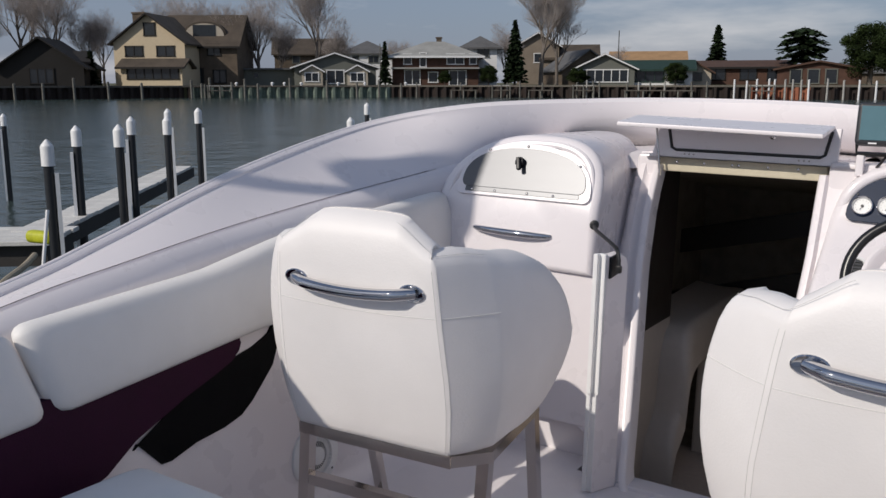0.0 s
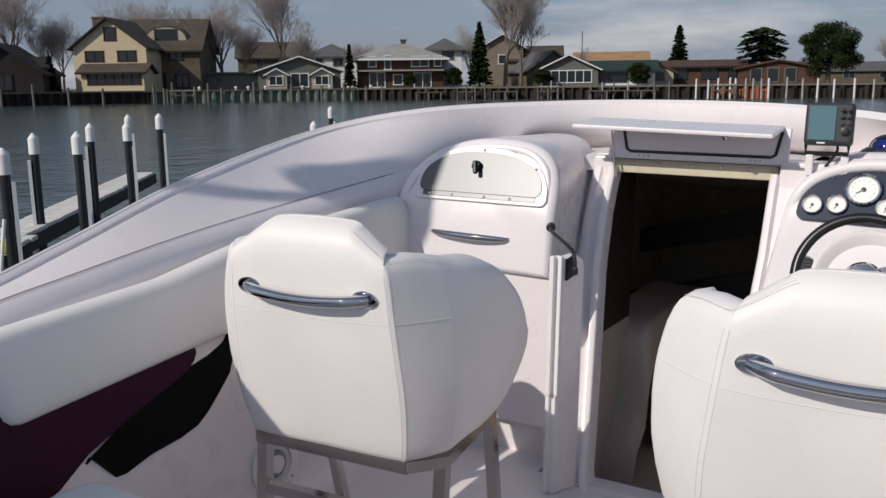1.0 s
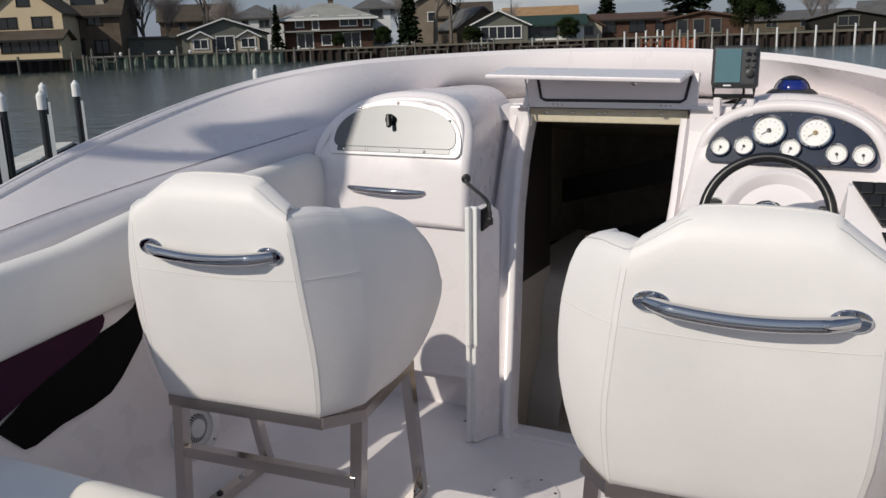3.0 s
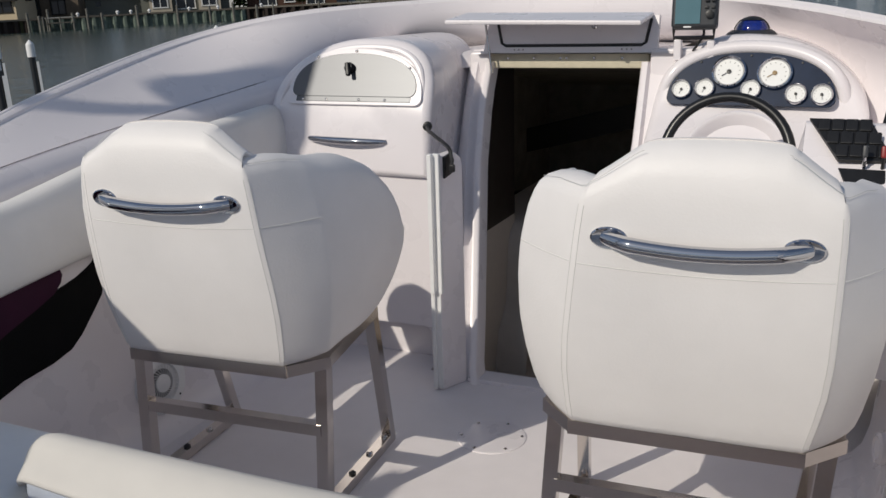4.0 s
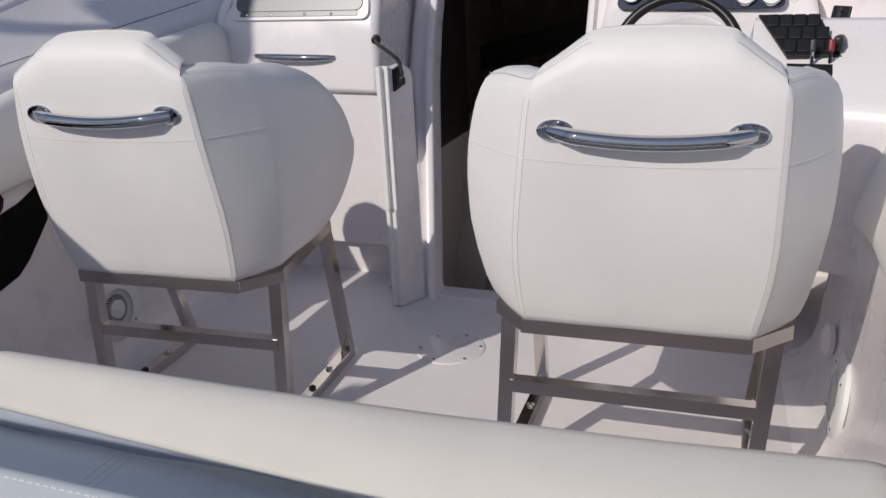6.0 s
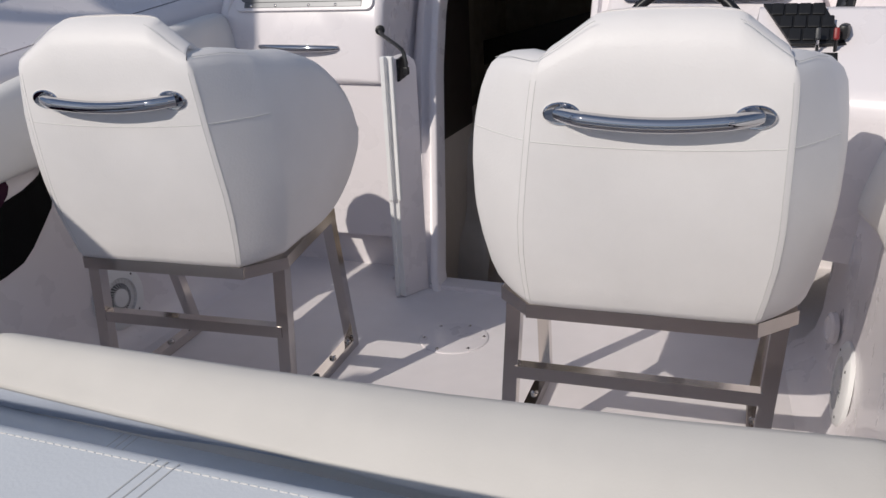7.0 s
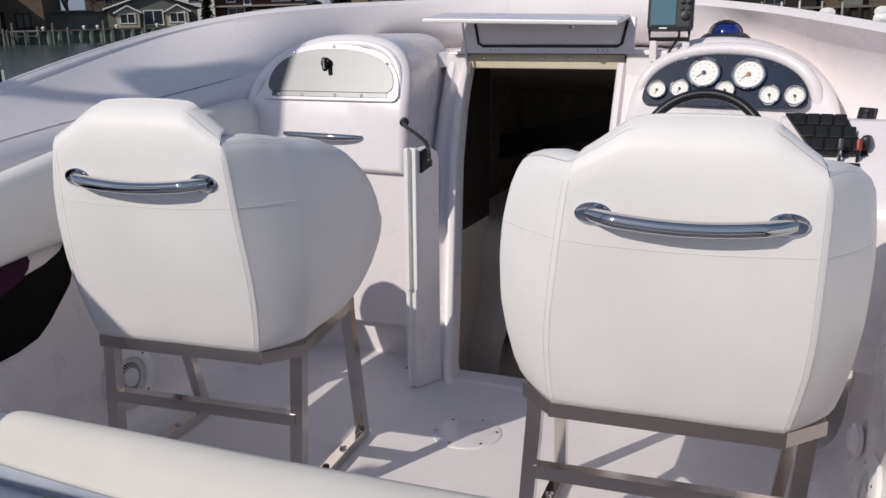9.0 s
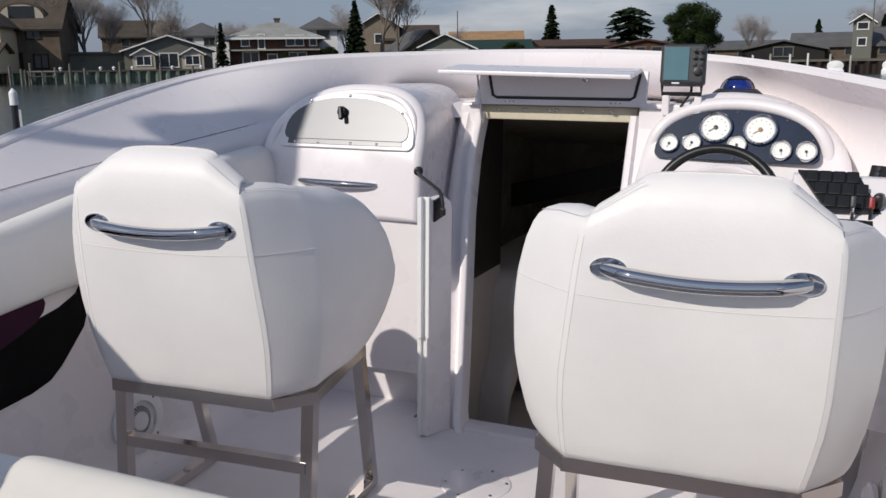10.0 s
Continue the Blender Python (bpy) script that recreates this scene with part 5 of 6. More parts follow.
for k in range(nb):
    ob = first if k == 0 else new("dock_board", first.data)
    ob.parent = dock
    ob.matrix_basis = pose(0.07 + k * 0.143, random.uniform(-0.008, 0.008), random.uniform(-0.002, 0.002), 0, 0, random.uniform(-0.5, 0.5))
head = thing("jetty", "wide bleached timber dock beside the boat", "dock", at=(-5.55, 3.72, -0.004), boat=False, turn=ang)
bm = bmesh.new()
box(bm, (0.25, 1.2, -0.12), (0.60, 2.8, 0.16))
part("joist", bm, DOCKD, head)
bm0 = bmesh.new()
box(bm0, (0, 0, -0.018), (0.136, 2.9, 0.034), bevel=0.004, segs=1)
fb = part("dock_board", bm0, DOCKW, head, smooth=False)
for k in range(5):
    ob = fb if k == 0 else new("dock_board", fb.data)
    ob.parent = head
    ob.matrix_basis = pose(-0.05 + k * 0.143, 1.22 + random.uniform(-0.01, 0.01), random.uniform(-0.002, 0.002))
bag = thing("yellow_fender", "yellow-green fender lying on the dock", "fender", at=tuple(bearing(57.9, 6.75, 0.03)), boat=False, turn=ang + 60)
bm = bmesh.new()
rounded_pad(bm, -0.14, 0.14, -0.05, 0.05, 0.0, 0.09, p=0.8, nx=16)
part("fender_body", bm, YELLOW, bag)
lp = bearing(58.3, 6.4, 0.0)
pole = thing("boat_hook", "white pole leaning over the dock edge", "pole", at=tuple(lp), boat=False)
bm = bmesh.new()
tube(bm, [(0, 0, -0.3), (-0.02, 0.12, 0.30)], 0.012, 8)
part("shaft", bm, WHITEP, pole)
ropet = thing("dock_line", "weathered mooring rope along the dock edge", "rope", boat=False)
bm = bmesh.new()
tube(bm, spline([bearing(60.8, 5.2, 0.02), bearing(60.2, 5.5, 0.03), bearing(59.0, 6.0, 0.02), bearing(58.4, 6.3, 0.03)], 16), 0.02, 8)
part("strand", bm, ROPE, ropet)


# ---------------------------------------------------------------- far sea wall
def sea_wall(b0, b1, mat, cap_mat, label, step=0.28, top=LAND_Z):
    w = thing("sea_wall", label, "sea wall", kind="structure", boat=False)
    q = bmesh.new()
    n = max(8, int(abs(b0 - b1) * 2))
    pts = [bearing(lerp(b0, b1, k / n), shore(lerp(b0, b1, k / n))) for k in range(n + 1)]
    dist = [0.0]
    for k in range(n):
        dist.append(dist[-1] + (pts[k + 1] - pts[k]).length)
    m = int(dist[-1] / step)
    lo, hi = [], []
    for k in range(m + 1):
        s = dist[-1] * k / m
        x, y = table(s, dist, [p.x for p in pts]), table(s, dist, [p.y for p in pts])
        off = 0.20 * (1 if (k // 2) % 2 else -1)
        d = Vector((x - 0.65, y, 0)).normalized() * off
        lo.append((x + d.x, y + d.y, WATER_Z - 0.6))
        hi.append((x + d.x, y + d.y, top))
    grid(q, [lo, hi])
    part("piling", q, mat, w, smooth=False)
    q = bmesh.new()
    rows = []
    for p in pts:
        d = Vector((p.x - 0.65, p.y, 0)).normalized()
        rows.append([p - d * 0.22 + Vector((0, 0, top - 0.16)), p - d * 0.22 + Vector((0, 0, top + 0.04)), p + d * 0.45 + Vector((0, 0, top + 0.04))])
    grid(q, rows)
    part("cap_beam", q, cap_mat, w, smooth=False)
    return w


sea_wall(100, 48.6, SHEET, CAPW, "rust-brown sheet pile sea wall with a timber cap")
sea_wall(48.6, 36.2, SHEETG, CAPW, "green-grey sea wall with a pale cap")
sea_wall(36.2, 14.0, SHEET, CAPW, "dark timber sea wall before the brick house")
sea_wall(14.0, 10.6, SHEETR, CAPW, "orange brick stretch of sea wall")
sea_wall(10.6, -30, SHEET, CAPW, "rusty sea wall before the ranch house")


def shore_post(b, d, h, mat, r, label, group):
    p = bearing(b, d)
    t = thing("mooring_post", label, "post", at=(p.x, p.y, 0), group=group, boat=False)
    q = bmesh.new()
    tube(q, [(0, 0, WATER_Z - 0.5), (random.uniform(-0.05, 0.05), 0, h)], r, 8)
    lathe(q, [(r * 1.05, h - 0.02), (r * 1.05, h), (0.01, h + 0.06)], 8)
    part("shaft", q, mat, t)


for b in (58.5, 57.0, 55.3, 53.4, 51.5, 48.6, 48.0, 47.8, 47.5, 46.2, 45.4, 44.6, 42.6, 40.3, 38.4, 37.0, 35.6):
    shore_post(b, shore(b) - 0.8, 0.95 + random.random() * 0.8, POST, 0.14, "weathered grey timber mooring post", "grey posts")
for b in (34.6, 31.8, 28.8, 28.0, 26.6, 24.4, 23.8, 23.4, 23.0, 21.3, 20.6, 19.9, 19.0, 17.4, 16.5):
    shore_post(b, shore(b) - 1.2, 1.05 + random.random() * 0.4, POST if random.random() < 0.6 else PALEPOST, 0.10, "pale mooring post before the sea wall", "pale posts")
for b in (14.9, 14.2, 13.6, 12.9, 12.6, 12.0, 11.6, 11.1, 10.7, 9.7, 8.8, 8.0, 7.1, 6.0, 5.0, 3.9, 2.9, 1.8, 0.8, -0.4, -1.5):
    shore_post(b, shore(b) - 1.5, 1.22 + random.random() * 0.30, PALEPOST if random.random() < 0.4 else WHITES, 0.10, "white mooring post before the sea wall", "white posts")


def bollard(b):
    d = shore(b) - 0.1
    p = bearing(b, d, LAND_Z)
    t = thing("bollard", "white domed mooring bollard on the sea wall", "bollard", at=(p.x, p.y, p.z), group="white bollards", boat=False)
    q = bmesh.new()
    lathe(q, [(0.13, 0.0), (0.13, 0.16), (0.19, 0.20), (0.20, 0.30), (0.15, 0.38), (0.07, 0.43), (0.001, 0.44)], 14)
    part("dome", q, WHITES, t)


for b in (45.9, 43.7, 42.95, 41.9, 39.6, 37.9, 35.3):
    bollard(b)


def low_dock(b, width, label, rail=False):
    """A plank stage on short legs before the sea wall, with or without a handrail."""
    d = shore(b) - 1.3
    p = bearing(b, d)
    t = thing("dock_stage", label, "dock", at=(p.x, p.y, 0), group="small dock stages", boat=False, turn=b)
    q = bmesh.new()
    for k in range(3):
        box(q, (0, -0.42 + 0.42 * k, 0.30), (width, 0.38, 0.09))
    part("deck", q, CAPW, t, smooth=False)
    for x in (-width / 2 + 0.15, 0, width / 2 - 0.15):
        q = bmesh.new()
        tube(q, [(x, -0.5, WATER_Z - 0.4), (x, -0.5, 0.9 if rail else 0.34)], 0.09, 8)
        part("leg", q, POST, t)
    if rail:
        q = bmesh.new()
        box(q, (0, -0.5, 0.86), (width, 0.10, 0.10))
        part("handrail", q, PALEPOST, t, smooth=False)


for b, width, rail in ((31.6, 3.2, False), (29.2, 2.4, True), (26.7, 3.0, False), (24.0, 2.6, True), (20.3, 4.2, False), (18.2, 3.2, False), (13.3, 2.6, True), (46.9, 3.0, True)):
    low_dock(b, width, "weathered plank stage with a handrail" if rail else "low weathered plank stage", rail)


# ---------------------------------------------------------------- houses
def at_z(d, z128):
    """Heights noted for things 128 m off, at another distance."""
    return 1.14 + (z128 - 1.14) * d / 128


def house(label, b, d, width, depth, eave, ridge, wall_mat, roof_mat, form="gable_side", windows=(), trim=None, base=LAND_Z, skew=0.0, chimney=None, over=0.5):
    """A house facing the water; form: gable_side (ridge along the front), gable_front, hip or flat. Windows: u, z, w, h in metres from the middle of the front."""
    p = bearing(b, d)
    h = thing("house", label, "house", at=(p.x, p.y, 0), group="shore houses", boat=False, turn=b + skew)
    x0, x1, y0, y1 = -width / 2, width / 2, 0.0, depth
    q = bmesh.new()
    grid(q, [[(x0, y0, base - 1), (x1, y0, base - 1), (x1, y1, base - 1), (x0, y1, base - 1)], [(x0, y0, eave), (x1, y0, eave), (x1, y1, eave), (x0, y1, eave)]], closed_u=True)
    if form == "gable_front":
        for y in (y0, y1):
            q.faces.new([q.verts.new(v) for v in ((x0, y, eave), (x1, y, eave), (0, y, ridge))])
    if form == "gable_side":
        for x in (x0, x1):
            q.faces.new([q.verts.new(v) for v in ((x, y0, eave), (x, y1, eave), (x, (y0 + y1) / 2, ridge))])
    wall = part("wall", q, wall_mat, h, smooth=False)
    q = bmesh.new()
    o, th = over, 0.22
    X0, X1, Y0, Y1 = x0 - o, x1 + o, y0 - o, y1 + o
    ym = (y0 + y1) / 2
    def slab(pts):
        vs = [q.verts.new(v) for v in pts] + [q.verts.new((v[0], v[1], v[2] - th)) for v in pts]
        n = len(pts)
        q.faces.new(vs[:n])
        q.faces.new(vs[n:][::-1])
        for k in range(n):
            q.faces.new((vs[k], vs[(k + 1) % n], vs[n + (k + 1) % n], vs[n + k]))
    drop = o * (ridge - eave) / (width / 2 if form == "gable_front" else depth / 2)
    e = eave - drop + th
    rz = ridge + th
    if form == "gable_side":
        slab([(X0, Y0, e), (X1, Y0, e), (X1, ym, rz), (X0, ym, rz)])
        slab([(X0, Y1, e), (X0, ym, rz), (X1, ym, rz), (X1, Y1, e)])
    elif form == "gable_front":
        slab([(X0, Y0, e), (0, Y0, rz), (0, Y1, rz), (X0, Y1, e)])
        slab([(X1, Y0, e), (X1, Y1, e), (0, Y1, rz), (0, Y0, rz)])
    elif form == "hip":
        k = min(width, depth) / 2 * 0.98
        xa, xb = min(-0.05, x0 + k), max(0.05, x1 - k)
        slab([(X0, Y0, e), (X1, Y0, e), (xb, ym, rz), (xa, ym, rz)])
        slab([(X0, Y1, e), (xa, ym, rz), (xb, ym, rz), (X1, Y1, e)])
        slab([(X0, Y0, e), (xa, ym, rz), (X0, Y1, e)])
        slab([(X1, Y0, e), (X1, Y1, e), (xb, ym, rz)])
    else:
        slab([(X0, Y0, eave + th), (X1, Y0, eave + th), (X1, Y1, eave + th), (X0, Y1, eave + th)])
    roof = part("roof", q, roof_mat, h, smooth=False)
    if trim:
        q = bmesh.new()
        if form == "gable_front":
            for s in (-1, 1):
                tube(q, [(s * (width / 2 + o), Y0 - 0.04, e - 0.12), (0, Y0 - 0.04, rz - 0.12)], 0.075, square=True)
        else:
            box(q, (0, Y0 - 0.04, e - 0.1), (X1 - X0, 0.08, 0.24))
        part("fascia", q, trim, roof)
    for u, z, w, hh in windows:
        q = bmesh.new()
        for c, s in (((u, -0.04, z + hh / 2), (w + 0.22, 0.12, 0.12)), ((u, -0.04, z - hh / 2), (w + 0.22, 0.12, 0.12)), ((u - w / 2, -0.04, z), (0.12, 0.12, hh)), ((u + w / 2, -0.04, z), (0.12, 0.12, hh))):
            box(q, c, s)
        nm = max(1, round(w / 1.0))
        for k in range(1, nm):
            box(q, (u - w / 2 + w * k / nm, -0.04, z), (0.09, 0.10, hh))
        wf = part("window", q, trim or GREYS, h, smooth=False)
        q = bmesh.new()
        box(q, (u, 0.01, z), (w, 0.06, hh))
        part("pane", q, PANE, wf, smooth=False)
    if chimney:
        u, y, w, z = chimney
        q = bmesh.new()
        box(q, (u, y, (eave + z) / 2), (w, w, z - eave))
        box(q, (u, y, z), (w + 0.2, w + 0.2, 0.2))
        part("chimney", q, STONE, roof, smooth=False)
    return h


# dark barn
house("dark brown barn-like house with a steep roof", 57.0, 112, 9.2, 10, 3.0, at_z(112, 6.9), BARN, BARN, "gable_front", [(0, 2.0, 2.6, 1.7)], trim=BARN, skew=-14)
house("dark brown lean-to beside the barn", 55.7, 114, 4.6, 8, 3.6, 4.8, BARN, BARN, "gable_side")
# three-storey tan house: stone wing with the main roof, tan gable in front
house("three-storey tan house with a brown shingle roof", 48.0, 118, 9.4, 9, at_z(118, 6.3), at_z(118, 10.4), STONE, ROOFB, "gable_side",
      [(-1.6, 5.2, 2.6, 1.8), (1.8, 5.3, 1.6, 1.4), (-1.4, 2.1, 3.4, 1.8), (2.4, 2.0, 1.6, 1.6)], trim=BARN, skew=-16)
house("tan gabled front wing of the large house", 50.95, 115.5, 9.0, 10, at_z(117, 6.5), at_z(117, 10.1), TAN, ROOFB, "gable_front",
      [(0.2, 7.6, 1.4, 1.5), (-1.9, 5.0, 2.2, 1.2), (2.1, 5.0, 2.2, 1.2)], trim=BARN, skew=-24, chimney=(-2.6, 4.0, 1.5, at_z(117, 10.6)))
house("glazed porch of the tan house with a brown roof", 50.9, 112.8, 7.6, 3, 3.1, 3.9, TAN, ROOFB, "gable_side", [(0.2, 2.3, 6.4, 1.3)], trim=BARN, skew=-24)
dp = bearing(47.75, 118.4)
dm = thing("dormer", "cream arched dormer window in the brown roof", "dormer", at=(dp.x, dp.y, 0), boat=False, turn=48.0 - 16)
dz = at_z(118, 7.35)
dface = facing((0, 0.6, dz), (0, -1, 0))
bm = bmesh.new()
prism(bm, half_moon(-2.5, 2.5, 0.0, at_z(118, 9.25) - dz, power=2.3), dface @ Matrix.Translation((0, 0, -4.0)), 4.0)
part("wall", bm, CREAMS, dm, smooth=False)
bm = bmesh.new()
prism(bm, half_moon(-2.75, 2.75, 0.0, at_z(118, 9.25) - dz + 0.25, power=2.3), dface @ Matrix.Translation((0, 0, -4.2)), 4.0)
part("roof", bm, ROOFB, dm, smooth=False)
bm = bmesh.new()
box(bm, (0, 0.6, dz + 0.85), (2.9, 0.12, 1.45))
part("pane", bm, PANE, dm, smooth=False)
# low grey house and cottage
house("low grey flat-roofed house", 44.2, 120, 8.6, 8, at_z(120, 3.0), 3.4, GREYS, ROOFG, "flat", [(-1.0, 2.2, 0.7, 0.7)])
house("sage grey cottage with white gable trim", 39.75, 116, 10.4, 9, at_z(116, 3.3), at_z(116, 5.2), GREYS, ROOFG, "gable_front",
      [(0.0, 1.95, 2.2, 1.7)], trim=WHITES)
for du in (41.2, 38.35):
    house("small white-trimmed bay of the grey cottage", du, 114.8, 2.6, 2.4, 2.6, 3.3, CREAMS, ROOFG, "gable_front", [(-0.05, 1.9, 1.7, 1.1)], trim=WHITES, over=0.3)
house("brown-roofed house behind bare trees", 41.4, 150, 11, 9, at_z(150, 5.2), at_z(150, 7.3), STONE, ROOFB, "gable_side", [(-2, 5.0, 1.2, 1.2), (2, 5.0, 1.2, 1.2)])
house("grey hip-roofed two-storey house behind", 37.7, 150, 8.5, 9, at_z(150, 5.3), at_z(150, 7.0), WHITES, ROOFG, "hip", [(1.0, 5.0, 1.6, 1.1), (-2.0, 5.0, 1.0, 1.1)])
# brick house
house("two-storey red brick house with a pale hip roof", 33.4, 117, 11.2, 9, at_z(117, 5.0), at_z(117, 6.9), BRICK, ROOFL, "hip",
      [(-3.6, 4.2, 1.0, 1.3), (-1.6, 4.1, 0.8, 1.8), (2.6, 4.2, 2.2, 1.3), (4.9, 4.2, 0.9, 1.3), (-3.0, 1.9, 2.0, 1.9), (-0.3, 1.9, 1.2, 1.3), (2.9, 1.8, 2.2, 1.9)], trim=WHITES, chimney=(0.5, 5, 0.7, at_z(117, 7.7)), over=0.8)
bal = bearing(33.4, 116.2)
bt = thing("balcony", "dark balcony band along the brick house", "balcony", at=(bal.x, bal.y, 0), boat=False, turn=33.4)
bm = bmesh.new()
box(bm, (0, 0.3, 3.05), (11.4, 1.2, 0.18))
part("slab", bm, ROOFL, bt, smooth=False)
house("white stucco tower house with a grey pyramid roof", 30.55, 124, 4.6, 6, at_z(124, 6.2), at_z(124, 7.6), WHITES, ROOFG, "hip", [(0.4, 5.2, 1.6, 1.2), (0.6, 2.2, 1.8, 1.9)], over=0.7)
# tan house and grey gables
house("taupe two-storey house behind a bare tree", 26.9, 142, 6.5, 9, at_z(142, 6.3), at_z(142, 8.0), TAUPE, ROOFB, "gable_front", [(0, 5.0, 1.2, 1.4), (1.8, 2.6, 1.2, 1.4)], trim=WHITES)
house("taupe side wing with a brown roof", 24.9, 142, 8.5, 9, at_z(142, 4.5), at_z(142, 6.4), TAUPE, ROOFB, "gable_side", [(-2, 3.6, 1.4, 1.2), (1.5, 3.6, 1.4, 1.2)])
house("grey-roofed house beside the pavilion", 23.7, 126, 7.5, 10, at_z(126, 3.0), at_z(126, 5.6), STONE, ROOFG, "gable_front", [(0, 2.4, 1.6, 1.3)], skew=18)
house("glazed sun room with a grey gable and white trim", 22.7, 113, 7.2, 7, at_z(113, 3.1), at_z(113, 5.0), GREYS, ROOFG, "gable_front", [(-0.2, 2.0, 6.0, 1.5)], trim=WHITES)
house("long sun room with a green awning roof", 19.6, 114, 8.8, 7, at_z(114, 2.9), at_z(114, 4.1), WHITES, GREENR, "gable_side", [(-1.2, 1.95, 4.4, 1.4), (2.6, 1.9, 1.6, 1.5)], trim=GREENR)
house("orange-tan roofed house behind the sun room", 20.1, 165, 13, 9, at_z(165, 4.2), at_z(165, 5.4), CREAMS, ROOFO, "gable_side", [(-3, 4.2, 1.2, 1.0)])
# ranch house
house("long brick ranch house with a red-brown roof", 14.9, 121, 13.5, 9, at_z(121, 3.1), at_z(121, 4.0), BRICK, ROOFR, "gable_side", [(-2.4, 2.2, 2.4, 1.4), (1.6, 2.2, 2.0, 1.4), (4.6, 2.2, 1.4, 1.6)], trim=BARN)
house("cream gable end of the ranch house", 17.3, 118, 4.2, 6, 2.5, 3.7, CREAMS, ROOFR, "gable_front", [(0.3, 1.9, 1.3, 1.0)])
house("arched brick porch of the ranch house", 10.2, 118, 9.5, 8, 2.7, 3.6, BRICK, ROOFR, "gable_front", [(-2.6, 1.9, 1.3, 1.7), (-0.6, 1.9, 1.3, 1.7), (1.4, 1.9, 1.3, 1.7)])
# roofs seen to starboard
house("low dark-roofed houses behind the trees", 5.2, 150, 16, 9, 2.6, at_z(150, 3.4), STONE, ROOFG, "gable_side", [(-3, 2.0, 1.6, 1.1), (2, 2.0, 1.6, 1.1)])
house("grey gable house with boats before it", 2.2, 125, 10, 9, 2.2, at_z(125, 3.3), BARN, ROOFG, "gable_front", [(0, 1.9, 2.4, 1.2)])
house("long grey-roofed house at the water", -1.6, 130, 15, 9, 2.6, at_z(130, 4.2), STONE, ROOFG, "gable_side", [(-4, 2.0, 2, 1.2), (0, 2.0, 2, 1.2), (4, 2.0, 2, 1.2)])
house("grey lookout tower house with a peaked roof", -2.0, 128, 2.3, 3, at_z(128, 5.6), at_z(128, 6.4), GREYS, ROOFG, "gable_front", [(0, 5.0, 1.3, 0.9), (0, 3.0, 1.0, 1.0)], trim=WHITES)
house("grey house at the harbour's end", -6.5, 135, 18, 9, 3.0, 5.0, GREYS, ROOFG, "gable_side", [(-4, 2.0, 2, 1.2), (2, 2.0, 2, 1.2)])
house("grey house beyond the barn", 64.0, 118, 14, 9, 4.0, 7.0, GREYS, ROOFB, "gable_side", [(-4, 2.4, 2, 1.2), (2, 2.4, 2, 1.2)])


# ---------------------------------------------------------------- trees
def bare_tree_mesh(seed, height, spread):
    """A leafless tree: a trunk that forks early, limbs that arch outwards and a haze of fine twigs."""
    rnd = random.Random(seed)
    trunk, twigs = bmesh.new(), bmesh.new()
    def limb(p, d, length, r, depth):
        pts, rad = [p], [r]
        n = 4 if depth < 3 else 2
        q = p.copy()
        for k in range(n):
            d = (d + Vector((rnd.uniform(-1, 1), rnd.uniform(-1, 1), rnd.uniform(-0.5, 0.7))) * (0.20 if depth else 0.08)).normalized()
            q = q + d * length / n
            pts.append(q.copy())
            rad.append(r * (1 - 0.42 * (k + 1) / n))
        tube(trunk if depth < 3 else twigs, pts, r, 6 if depth < 2 else 3, cap=False, radii=rad)
        if depth >= 6:
            return
        kids = (6, 5, 4, 4, 4, 3)[depth]
        for k in range(kids):
            t = rnd.uniform(0.30, 1.0) if depth else rnd.uniform(0.50, 1.0)
            i = min(n - 1, int(t * n))
            start = pts[i].lerp(pts[i + 1], t * n - i)
            a = 2 * math.pi * (k + rnd.random()) / kids
            side = Vector((math.cos(a), math.sin(a), rnd.uniform(-0.15, 0.35)))
            nd = (d * 0.95 + side * (0.56 * spread) + Vector((0, 0, 0.24 if depth < 3 else 0.10))).normalized()
            nd.z = max(nd.z, -0.22)
            limb(start, nd.normalized(), length * rnd.uniform(0.58, 0.80), max(0.0065, rad[i] * 0.53), depth + 1)
    limb(Vector((0, 0, -0.3)), Vector((0, 0, 1)), height * 0.36, height * 0.021, 0)
    out = []
    for q in (trunk, twigs):
        me = bpy.data.meshes.new("tree_wood")
        q.to_mesh(me)
        q.free()
        me.shade_smooth()
        out.append(me)
    out[0].materials.append(BARK)
    out[1].materials.append(TWIG)
    return out


def plant(name, meshes, b, d, scale, label, turn=0.0, parts=("trunk", "crown")):
    p = bearing(b, d, LAND_Z)
    t = thing(name, label, "tree", at=(p.x, p.y, p.z), group="shore trees", boat=False, turn=turn)
    for n, me in zip(parts, meshes):
        ob = new(n, me)
        ob.parent = t
        ob.scale = scale
    return t


